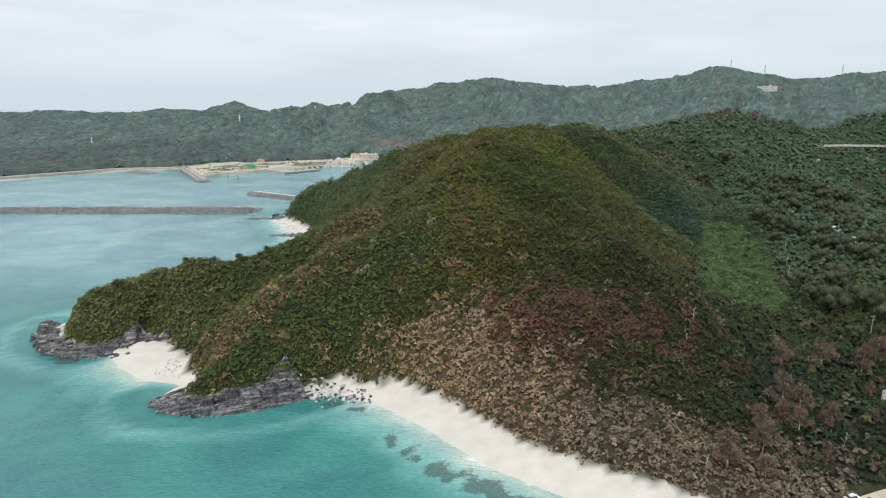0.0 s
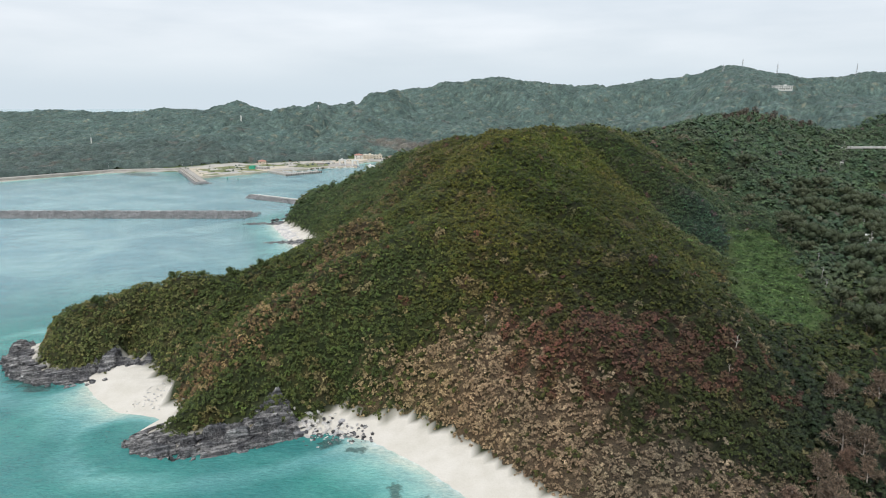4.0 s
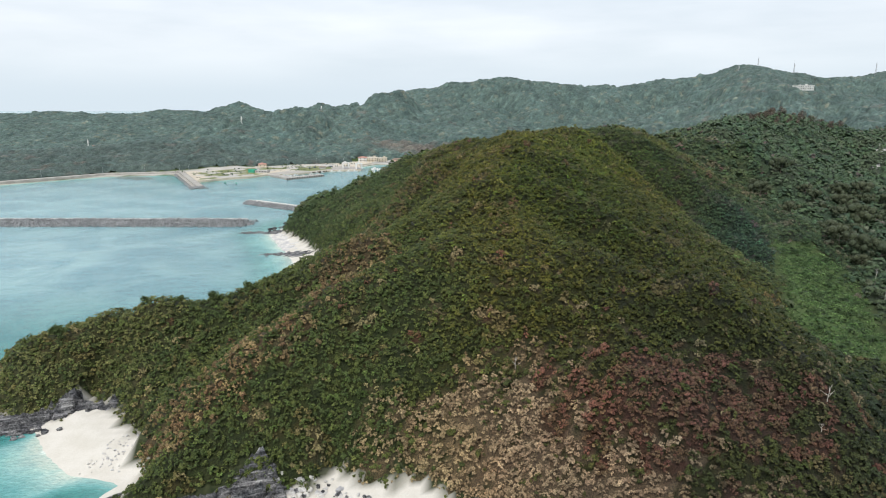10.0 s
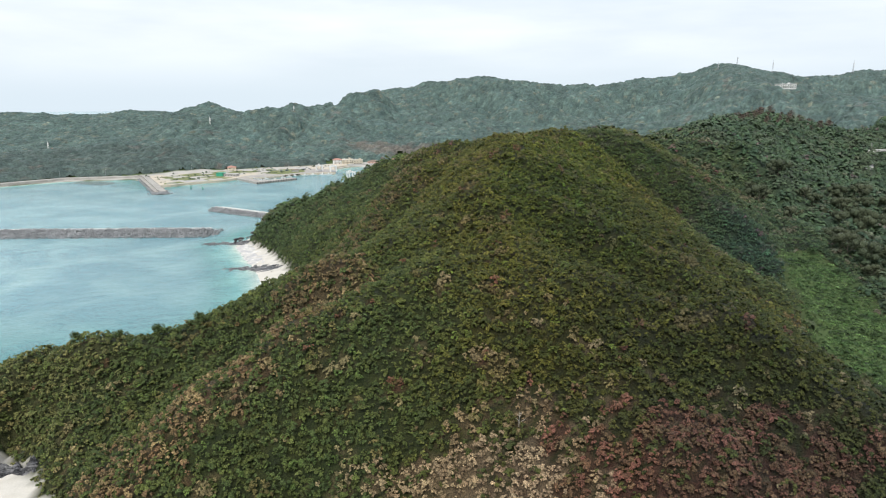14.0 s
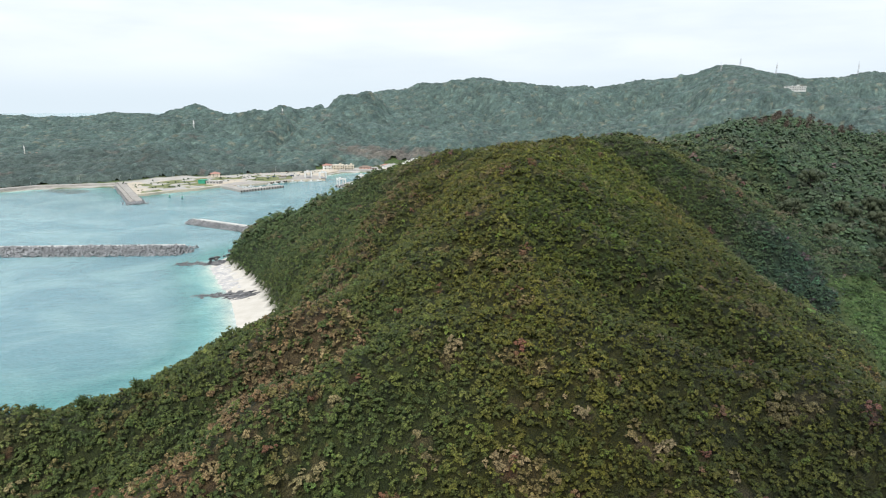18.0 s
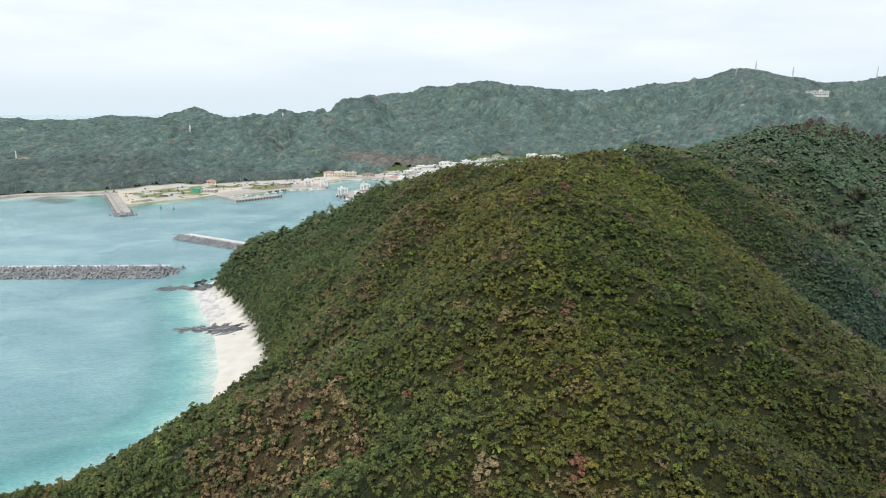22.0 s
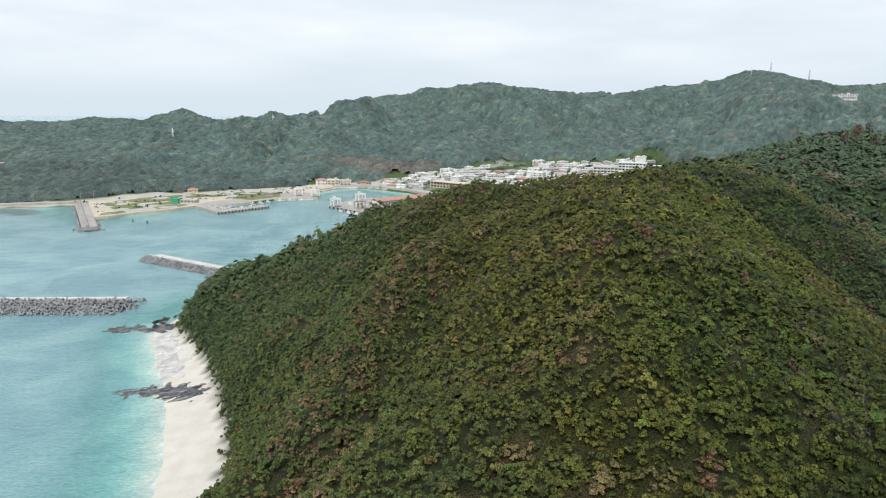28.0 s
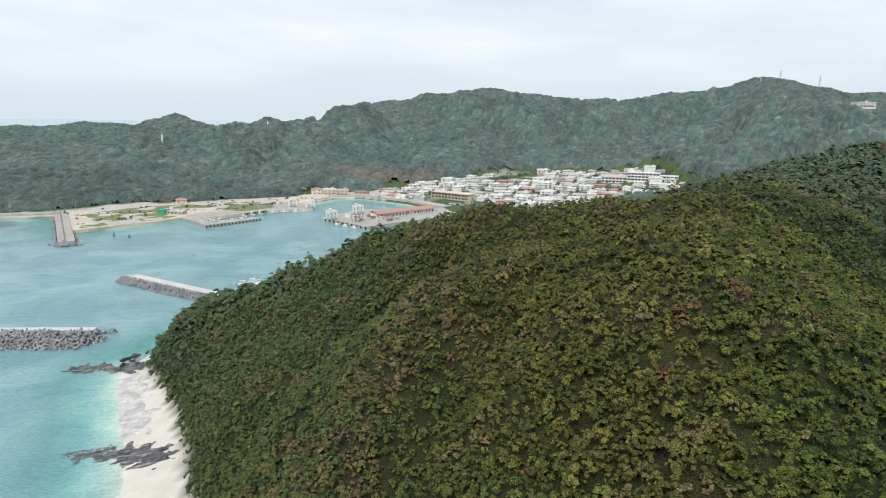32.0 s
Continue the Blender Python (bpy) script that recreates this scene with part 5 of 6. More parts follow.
g = gantry(-106, 930, 35, "white steel ferry ramp gantry at the wharf's end")
copy_thing(g, pose(-84, 966, 2.5, 0, 0, 35))
copy_thing(g, pose(-138, 1001, 2.5, 0, 0, 20))
copy_thing(g, pose(-158, 1010, 2.5, 0, 0, 20))


lay("lawn", [(-345, 962), (-312, 1002), (-262, 1024), (-216, 1042), (-200, 1014), (-244, 996), (-290, 986)], 2.6, 2.70, LAWN)
lay("lawn", [(-312, 880), (-296, 900), (-268, 918), (-256, 940), (-272, 946), (-300, 912)], 2.6, 2.69, LAWN)


# what stands on the ferry wharf
def container(label, material, at):
    ob = thing("shipping_container", label, "container", at, "wharf containers")
    part("body", box(B(), 0, 0, 0, 6.0, 2.4, 2.5), material, ob)
    for s in (-1, 1):
        part("door", box(B(), 3.03, s * 0.6, 0.1, 0.08, 1.1, 2.3), STEEL, ob)
        for n in range(6):
            part("rib", box(B(), -2.5 + n, s * 1.22, 0.1, 0.35, 0.06, 2.3), material, ob)
    return ob


boxes = [container("white shipping container on the ferry wharf", WHITE, pose(-76, 924, 2.52, 0, 0, 40)), container("rust-brown shipping container on the ferry wharf", ROOF_BROWN, pose(-66, 932, 2.52, 0, 0, 40)),
         container("grey shipping container on the ferry wharf", ROOF_GREY, pose(-58, 926, 2.52, 0, 0, 130))]
for n, (x, y, turn) in enumerate(((-84, 934, 40), (-50, 918, 40), (-44, 926, 40), (-92, 940, 130), (-70, 942, 40), (-62, 914, 130))):
    copy_thing(boxes[n % 3], pose(x, y, 2.52, 0, 0, turn))
frame_ob = thing("loading_frame", "brown steel loading frame with a flat roof", "frame", pose(-80, 914, 2.52, 0, 0, 40))
for x in (-4.5, 0, 4.5):
    for y in (-2.5, 2.5):
        part("post", box(B(), x, y, 0, 0.45, 0.45, 7.0), ROOF_BROWN, frame_ob)
part("roof", box(B(), 0, 0, 7.0, 10.5, 6.0, 0.4), ROOF_BROWN, frame_ob)
for s in (-2.5, 2.5):
    part("beam", box(B(), 0, s, 4.2, 9.4, 0.3, 0.4), ROOF_BROWN, frame_ob)
shelter = thing("waiting_shelter", "pale open shelter with a low grey roof", "shelter", pose(-52, 940, 2.52, 0, 0, 36))
for n in range(6):
    for s in (-2.2, 2.2):
        part("post", box(B(), -10 + n * 4, s, 0, 0.25, 0.25, 3.2), WHITE, shelter)
part("roof", box(B(), 0, 0, 3.2, 22, 5.4, 0.25), ROOF_GREY, shelter)
# ---- the village and the harbour buildings ----
def window(ob, x, y, z, w, h, face, near=False):
    """A dark pane on a wall that looks along face (degrees)."""
    c, s = math.cos(radians(face)), math.sin(radians(face))
    pane = part("window", box(B(), x + c * 0.03, y + s * 0.03, z, 0.12, w, h, face), GLASS, ob)
    if near:
        part("window_sill", box(B(), x + c * 0.10, y + s * 0.10, z - 0.1, 0.24, w + 0.2, 0.1, face), WHITE, pane)


def house(label, w, d, floors, wall, roof, style, seed, at, group="village houses"):
    rng = random.Random(seed)
    ob = thing("house", label, "house", at, group)
    h = 3.0 * floors
    part("wall", box(box(B(), 0, 0, -1.5, w, d, h + 1.5), 0, 0, -1.5, w + 0.24, d + 0.24, 1.9), wall, ob)
    if style == "flat":
        part("roof", box(B(), 0, 0, h, w + 1.0, d + 1.0, 0.3), ROOF_GREY if seed % 2 else WHITE, ob)
        for x, y, sx, sy in ((0, d / 2 + 0.4, w + 1.0, 0.2), (0, -d / 2 - 0.4, w + 1.0, 0.2), (w / 2 + 0.4, 0, 0.2, d + 0.6), (-w / 2 - 0.4, 0, 0.2, d + 0.6)):
            part("parapet", box(B(), x, y, h + 0.3, sx, sy, 0.55), wall, ob)
        part("stair_head", box(box(B(), w * 0.22, d * 0.15, h + 0.3, 3.0, 2.6, 2.2), w * 0.22, d * 0.15, h + 2.5, 3.4, 3.0, 0.18), wall, ob)
        tank = part("water_tank", tube(B(), (-w * 0.25, -d * 0.2, h + 0.75), (-w * 0.25, -d * 0.2, h + 2.1), 0.75, 0.75, 10), WHITE, ob)
        part("stand", box(B(), -w * 0.25, -d * 0.2, h + 0.3, 1.4, 1.4, 0.45), STEEL, tank)
    else:
        bm = B()
        e, rise, ridge = 0.8, d * 0.24, max(0.5, (w - d) / 2)
        low = [bm.verts.new(p) for p in ((-w / 2 - e, -d / 2 - e, h), (w / 2 + e, -d / 2 - e, h), (w / 2 + e, d / 2 + e, h), (-w / 2 - e, d / 2 + e, h))]
        mid = [bm.verts.new(v.co + Vector((0, 0, 0.22))) for v in low]
        top = [bm.verts.new((-ridge, 0, h + rise)), bm.verts.new((ridge, 0, h + rise))]
        bm.faces.new(low[::-1])
        for i in range(4):
            bm.faces.new((low[i], low[(i + 1) % 4], mid[(i + 1) % 4], mid[i]))
        for f in ((mid[0], mid[1], top[1], top[0]), (mid[1], mid[2], top[1]), (mid[2], mid[3], top[0], top[1]), (mid[3], mid[0], top[0])):
            bm.faces.new(f)
        part("roof", bm, roof, ob)
        part("ridge", box(B(), 0, 0, h + rise - 0.1, 2 * ridge + 0.5, 0.4, 0.3), roof, ob)
    for n in range(floors):
        z = n * 3.0 + 1.0
        count = max(2, int(w / 4.4))
        for i in range(count):
            x = -w / 2 + w * (i + 0.5) / count
            if n == 0 and i == count // 2:
                part("door", box(B(), x, -d / 2 - 0.02, 0.0, 1.1, 0.12, 2.05), ROOF_BROWN, ob)
            else:
                window(ob, x, -d / 2, z, 1.5, 1.2, -90)
        for i in (-0.22, 0.22):
            window(ob, w / 2, i * d, z, 1.4, 1.1, 0)
        if n:
            part("balcony", box(B(), 0, -d / 2 - 0.7, n * 3.0 - 0.15, w * 0.8, 1.4, 0.18), wall, ob)
            part("balcony_rail", box(B(), 0, -d / 2 - 1.34, n * 3.0 + 0.03, w * 0.8, 0.1, 0.95), wall, ob)
    return ob


rng = random.Random(5)
KINDS = [("white two-storey concrete house with a flat roof and water tank", 11, 9, 2, WHITE, ROOF_GREY, "flat"),
         ("white single-storey concrete house with a flat roof", 12, 10, 1, WHITE, ROOF_GREY, "flat"),
         ("cream house with a faded red hipped tile roof", 12, 9, 1, CREAM, TILE_RED, "hip"),
         ("grey two-storey concrete house with a stained flat roof", 10, 9, 2, GREY_WALL, ROOF_GREY, "flat"),
         ("white three-storey guest house with balconies", 13, 10, 3, WHITE, ROOF_GREY, "flat"),
         ("white house with a grey hipped roof", 13, 10, 2, WHITE, ROOF_GREY, "hip"),
         ("pinkish two-storey house with a red hipped roof", 12, 9, 2, PINK_WALL, TILE_RED, "hip")]
ORDER = (1, 0, 4, 0, 5, 1, 3, 0, 1, 4, 1, 5, 0, 6, 3, 0, 4, 1, 2, 0, 5, 0, 1, 5, 3, 0)
first = {}
count = 0
for row in range(15):
    for col in range(23):
        x = -62 + col * 17.5 + (row % 2) * 7 + rng.uniform(-3, 3)
        y = 998 + row * 18.5 + rng.uniform(-3, 3)
        if float(in_village(np.array([x]), np.array([y]))[0]) < 0.95 or rng.random() < 0.1:
            continue
        if math.hypot(x - 18, y - 1066) < 34 or (214 < x < 330 and 1130 < y < 1182) or (84 < x < 150 and 1180 < y < 1262) or (x < 60 and y < 1050 and x > -10):
            continue
        k = ORDER[count % len(ORDER)]
        at = pose(x, y, floor_at(x, y) + 0.1, 0, 0, -24 + rng.choice((0, 0, 90, 180)) + rng.uniform(-6, 6)) @ Matrix.Diagonal((1.08, 1.08, rng.uniform(0.72, 0.9), 1))
        if k in first:
            copy_thing(first[k], at)
        else:
            first[k] = house(*KINDS[k], k, at)
        count += 1

house("white house with a square tower beside the bay", 13, 9, 2, WHITE, TILE_RED, "hip", 21, pose(-147, 1110, floor_at(-147, 1110), 0, 0, 10), "bay houses")
house("cream guest house with a flat roof beside the bay", 15, 10, 2, CREAM, ROOF_GREY, "flat", 22, pose(-131, 1105, floor_at(-131, 1105), 0, 0, 5), "bay houses")
house("cream guest house with a stair tower beside the bay", 14, 9, 2, CREAM, ROOF_GREY, "flat", 23, pose(-115, 1102, floor_at(-115, 1102), 0, 0, 5), "bay houses")
house("low pinkish building on the promenade", 16, 8, 1, PINK_WALL, ROOF_BROWN, "hip", 24, pose(-92, 1106, floor_at(-92, 1106), 0, 0, -12), "bay houses")
house("small red-roofed house beside the harbour road", 11, 9, 1, CREAM, TILE_RED, "hip", 25, pose(-283, 1030, floor_at(-283, 1030) + 0.3, 0, 0, 20), "bay houses")
house("white building with a red roof on a wooded rise", 26, 12, 2, WHITE, TILE_RED, "hip", 26, pose(-672, 1306, floor_at(-672, 1306) + 2.0, 0, 0, 8), "outlying buildings")
house("long white works building high on the ridge", 34, 10, 2, WHITE, ROOF_GREY, "flat", 27, pose(548, 1148, floor_at(548, 1148) + 3.0, 0, 0, 20), "outlying buildings")
shed_spots = ((287, 475, 30), (285, 441, -10), (289, 427, 60))
for n, (x, y, turn) in enumerate(shed_spots):
    house("small white shed among dark pines", 7, 5, 1, WHITE, ROOF_GREY, "flat", 31 + 2 * n, pose(x, y, floor_at(x, y) + 0.3, 0, 0, turn), "valley sheds")


def hall(name, label, w, d, floors, wall, at, bays, tower=False, roof="flat"):
    ob = thing(name, label, "building", at)
    h = 3.6 * floors
    part("wall", box(B(), 0, 0, -2, w, d, h + 2), wall, ob)
    if roof == "flat":
        part("roof", box(B(), 0, 0, h, w + 1.2, d + 1.2, 0.4), wall, ob)
    else:
        bm = B()
        for s in (-1, 1):
            a = [bm.verts.new(p) for p in ((-w / 2 - 1, s * (d / 2 + 1), h), (w / 2 + 1, s * (d / 2 + 1), h), (w / 2 + 1, 0, h + d * 0.2), (-w / 2 - 1, 0, h + d * 0.2))]
            b = [bm.verts.new(v.co + Vector((0, 0, 0.25))) for v in a]
            bm.faces.new(a)
            bm.faces.new(b)
            for i in range(4):
                bm.faces.new((a[i], a[(i + 1) % 4], b[(i + 1) % 4], b[i]))
        part("roof", bm, ROOF_GREY, ob)
    for n in range(floors):
        part("ledge", box(B(), 0, -d / 2 - 0.5, n * 3.6 - 0.12 + 3.6, w, 1.0, 0.2), wall, ob)
        for i in range(bays):
            x = -w / 2 + w * (i + 0.5) / bays
            window(ob, x, -d / 2, n * 3.6 + 1.0, w / bays * 0.72, 1.7, -90)
        window(ob, w / 2, 0, n * 3.6 + 1.0, 1.8, 1.5, 0)
    if tower:
        part("stair_tower", box(box(B(), -w / 2 + 4, 1, h, 6, 6, 3.4), -w / 2 + 4, 1, h + 3.4, 6.6, 6.6, 0.3), wall, ob)
    return ob


hall("school_block", "white three-storey school block with rows of dark windows", 40, 11, 3, WHITE, pose(270, 1150, floor_at(270, 1150), 0, 0, -22), 9, True)
hall("school_block", "white school block with a grey pitched roof", 32, 13, 2, WHITE, pose(236, 1166, floor_at(236, 1166), 0, 0, -18), 7, False, "pitched")
hall("school_hall", "low white school hall beside the wooded ridge", 24, 12, 1, WHITE, pose(300, 1142, floor_at(300, 1142) + 0.5, 0, 0, -22), 5, False)
arcade = hall("harbour_hall", "long tan two-storey harbour building with open arcades", 52, 14, 2, CREAM, pose(18, 1066, floor_at(18, 1066), 0, 0, -38), 11, False)
for i in range(12):
    part("column", box(B(), -25.4 + i * 4.6, -8.6, -1, 0.6, 0.6, 7.9), CREAM, arcade)
part("arcade_roof", box(B(), 0, -8.2, 6.9, 52, 2.6, 0.3), ROOF_BROWN, arcade)

terminal = thing("ferry_terminal", "long white ferry terminal with faded red gabled roofs", "building", pose(-38, 956, 2.5, 0, 0, 36))
for n in range(4):
    part("hall_wall", box(B(), -27 + n * 18, 0, 0, 16.5, 11, 4.2), WHITE, terminal)
    bm = B()
    for s in (-1, 1):
        a = [bm.verts.new(p) for p in ((-36 + n * 18, s * 7.2, 4.2), (-18.2 + n * 18, s * 7.2, 4.2), (-18.2 + n * 18, 0, 6.6), (-36 + n * 18, 0, 6.6))]
        b = [bm.verts.new(v.co + Vector((0, 0, 0.25))) for v in a]
        bm.faces.new(a)
        bm.faces.new(b)
        for i in range(4):
            bm.faces.new((a[i], a[(i + 1) % 4], b[(i + 1) % 4], b[i]))
    part("roof", bm, TILE_RED, terminal)
    for i in range(4):
        part("column", box(B(), -33.5 + n * 18 + i * 4.2, -6.6, 0, 0.5, 0.5, 4.2), WHITE, terminal)
        window(terminal, -33 + n * 18 + i * 4.0, -5.5, 1.0, 2.2, 2.0, -90)

works = thing("work_shed", "green-sheeted work shed with a pale low roof", "shed", pose(-268, 956, 2.62, 0, 0, -12))
part("wall", box(B(), -8, 0, 0, 9, 8, 4.0), GREEN_PAINT, works)
part("roof", box(B(), -8, 0, 4.0, 9.6, 8.6, 0.25), GREEN_PAINT, works)
part("annex_wall", box(B(), 6, 1, 0, 17, 9, 3.0), GREY_WALL, works)
part("annex_roof", box(B(), 6, 1, 3.0, 18, 10, 0.25), ROOF_GREY, works)
for i in range(4):
    window(works, 0 + i * 4.0, -3.5, 0.9, 1.6, 1.3, -90)
block = thing("net_store", "dark low store on the fishing quay", "shed", pose(-190, 1004, 2.66, 0, 0, 20))
part("wall", box(B(), 0, 0, 0, 9, 5, 2.6), GREY_WALL, block)
part("roof", box(B(), 0, 0, 2.6, 10.4, 6.4, 0.3), ROOF_BROWN, block)

# ---- boats, buoys, cars, poles and masts ----
def boat(label, length, at, hull=None, group="moored boats"):
    ob = thing("boat", label, "boat", at, group)
    bm = B()
    w = length * 0.28
    rings = []
    for f, b, k, s in ((-0.5, 0.82, 0.0, 0.0), (-0.2, 1.0, 0.0, 0.02), (0.15, 0.95, 0.05, 0.06), (0.38, 0.55, 0.25, 0.14), (0.5, 0.04, 0.7, 0.22)):
        x, hw = f * length, w / 2 * b
        rings.append([bm.verts.new(p) for p in ((x, -hw, 1.0 + s * length * 0.3), (x, -hw * 0.75, 0.1 + k), (x, 0, -0.35 + k), (x, hw * 0.75, 0.1 + k), (x, hw, 1.0 + s * length * 0.3))])
    for a, b in zip(rings, rings[1:]):
        for i in range(4):
            bm.faces.new((a[i], a[i + 1], b[i + 1], b[i]))
        bm.faces.new((a[0], b[0], b[4], a[4]))
    bm.faces.new(rings[0])
    bm.faces.new(rings[-1][::-1])
    part("hull", bm, hull or WHITE, ob)
    part("cabin", box(B(), -0.02 * length, 0, 0.95, length * 0.3, w * 0.7, 1.5, 0, 0.88), WHITE, ob)
    part("windscreen", box(B(), length * 0.12, 0, 1.5, length * 0.06, w * 0.58, 0.7, 0, 0.9), GLASS, ob)
    part("canopy", box(B(), -0.1 * length, 0, 2.5, length * 0.36, w * 0.72, 0.1), WHITE, ob)
    for s in (-1, 1):
        part("post", tube(B(), (-0.26 * length, s * w * 0.32, 0.95), (-0.26 * length, s * w * 0.32, 2.5), 0.05, 0.05, 6), STEEL, ob)
    part("bow_rail", box(B(), 0.33 * length, 0, 1.5, length * 0.2, 0.06, 0.06), STEEL, ob)
    part("motor", box(B(), -0.53 * length, 0, 0.3, 0.7, 0.6, 1.1, 0, 0.8), DARK_HULL, ob)
    return ob


one = boat("white motor boat with a small cabin, moored in the harbour", 9, pose(-131, 700, 0, 0, 0, 40))
rng = random.Random(9)
SPOTS = [(-126, 705, 35), (-238, 946, 60), (-233, 941, 60), (-228, 936, 55), (-222, 931, 50), (-217, 926, 50), (-211, 921, 45), (-205, 917, 45), (-200, 928, 45),
         (-193, 935, 45), (-214, 938, 60), (-196, 956, -40), (-190, 964, -40), (-184, 972, -45), (-172, 979, -10), (-162, 983, -10), (-150, 986, -12),
         (-98, 906, 130), (-90, 899, 130), (-81, 891, 130), (-142, 988, 5), (-112, 936, 125)]
for x, y, turn in SPOTS:
    copy_thing(one, pose(x, y, 0, 0, 0, turn + rng.uniform(-8, 8)))
boat("large white work boat hauled onto the landing", 13, pose(-118, 684, 2.6, 0, 0, 55), None, "landed boats")

for x, y in ((-264, 850), (-280, 858)):
    b = thing("channel_buoy", "dark green channel buoy on the harbour water", "buoy", pose(x, y, 0))
    part("float", tube(B(), (0, 0, -0.4), (0, 0, 0.7), 1.1, 1.1, 12), DARK_HULL, b)
    part("tower", tube(B(), (0, 0, 0.7), (0, 0, 3.2), 0.7, 0.3, 8), GREEN_PAINT, b)
    part("lantern", tube(B(), (0, 0, 3.2), (0, 0, 3.8), 0.22, 0.18, 8), WHITE, b)


def car(label, paint, at):
    ob = thing("car", label, "car", at, "parked cars")
    part("body", box(B(), 0, 0, 0.35, 4.1, 1.7, 0.6), paint, ob)
    part("cabin", box(B(), -0.2, 0, 0.95, 2.4, 1.6, 0.6, 0, 0.8), GLASS, ob)
    part("roof", box(B(), -0.2, 0, 1.55, 1.9, 1.28, 0.06), paint, ob)
    for sx in (-1.25, 1.25):
        for sy in (-0.78, 0.78):
            part("wheel", tube(B(), (sx, sy - 0.1, 0.32), (sx, sy + 0.1, 0.32), 0.32, 0.32, 10), RUBBER, ob)
    return ob


BLUE = plain("blue_car_paint", (0.06, 0.12, 0.24), 0.35, grain=4.0)
SILVER = plain("silver_car_paint", (0.52, 0.53, 0.54), 0.35, 0.3, grain=4.0)
cars = [car("white car parked on the harbour ground", WHITE, pose(14, 1018, 3.0, 0, 0, 30)), car("silver car parked on the harbour ground", SILVER, pose(20, 1022, 3.0, 0, 0, 30)), car("dark blue car parked on the harbour ground", BLUE, pose(26, 1026, 3.0, 0, 0, 30))]
for n in range(22):
    x, y = 8 + (n % 8) * 6.0 + rng.uniform(-1, 1), 1016 + (n // 8) * 9 + (n % 8) * 1.5
    if n > 15:
        x, y = -210 + (n - 16) * 7, 1010 + (n - 16) * 4
    copy_thing(cars[n % 3], pose(x, y, max(floor_at(x, y), 2.66 if x < -100 else 0) + 0.02, 0, 0, 30 + rng.uniform(-8, 8)))
copy_thing(cars[0], pose(106, 152, floor_at(106, 152) + 0.05, 0, 0, 15))


def lamp_post(label, h, at):
    ob = thing("lamp_post", label, "lamp post", at, "lamp posts")
    part("pole", tube(B(), (0, 0, -0.3), (0, 0, h), 0.14, 0.08, 8), STEEL, ob)
    part("arm", tube(B(), (0, 0, h - 0.1), (1.5, 0, h + 0.15), 0.06, 0.05, 6), STEEL, ob)
    part("lamp_head", box(B(), 1.6, 0, h + 0.08, 0.9, 0.3, 0.14), WHITE, ob)
    return ob


post = lamp_post("grey steel lamp post beside the road", 9, pose(-377, 962, 2.6, 0, 0, 60))
for x, y, z, turn in ((-368, 972, 2.6, 60), (-330, 1006, 2.6, 60), (-290, 1026, 2.6, 60), (-250, 1044, 2.6, 60), (-210, 1058, 2.6, 60), (-420, 952, 3.4, 80), (-470, 938, 3.4, 100),
                      (-520, 886, 3.4, 120), (-566, 838, 3.4, 120), (-620, 812, 3.4, 110), (-170, 1066, 2.6, 60), (-140, 1000, 2.6, 0)):
    copy_thing(post, pose(x, y, z, 0, 0, turn))


def utility_pole(label, h, at):
    ob = thing("utility_pole", label, "utility pole", at, "utility poles")
    part("pole", tube(B(), (0, 0, -0.5), (0, 0, h), 0.15, 0.10, 8), CONCRETE, ob)
    part("cross_arm", box(B(), 0, 0, h - 0.7, 2.6, 0.14, 0.14), STEEL, ob)
    part("transformer", tube(B(), (0.45, 0, h - 2.6), (0.45, 0, h - 1.6), 0.28, 0.28, 8), STEEL, ob)
    return ob


spots = [(181, 264, 0), (188, 347, 20), (200, 372, 20), (214, 402, 25), (243, 452, 25), (282, 462, 30), (170, 228, 0), (300, 500, 20), (412, 726, 0), (446, 728, 0)]
pole = utility_pole("grey concrete utility pole among valley trees", 11, pose(*spots[0][:2], floor_at(*spots[0][:2]), 0, 0, 0))
for x, y, turn in spots[1:]:
    copy_thing(pole, pose(x, y, floor_at(x, y), 0, 0, turn))


def mast(label, x, y, h, foot, paint):
    ob = thing("radio_mast", label, "mast", pose(x, y, floor_at(x, y)), "radio masts")
    for a in range(4):
        c, s = math.cos(a * math.pi / 2), math.sin(a * math.pi / 2)
        part("leg", tube(B(), (c * foot, s * foot, -1), (c * 0.4, s * 0.4, h), 0.22, 0.16, 6), paint, ob)
    for n in range(1, 8):
        r = foot + (0.4 - foot) * n / 8
        bm = B()
        for a in range(4):
            p = [(math.cos(k * math.pi / 2) * r, math.sin(k * math.pi / 2) * r, h * n / 8) for k in (a, a + 1)]
            tube(bm, p[0], p[1], 0.12, 0.12, 5)
        part("brace", bm, paint, ob)
    part("aerial", tube(B(), (0, 0, h - 0.3), (0, 0, h + 5), 0.12, 0.06, 6), STEEL, ob)
    for z in (0.7, 0.85):
        part("dish", tube(B(), (0.8, -0.6, h * z), (1.0, -1.2, h * z), 0.5, 1.1, 10), WHITE, ob)
    return ob


mast("white lattice radio mast on a wooded spur", -364, 1204, 17, 1.6, WHITE)
mast("thin lattice mast on the skyline ridge", -249, 1315, 15, 0.9, STEEL)
for x, y, h in ((590, 1500, 22), (650, 1545, 22), (735, 1560, 28), (930, 1590, 34)):
    mast("grey lattice mast on the highest ridge", x, y, h, 2.0, STEEL)
mast("white mast beside a red-roofed building", -690, 1312, 22, 1.2, WHITE)


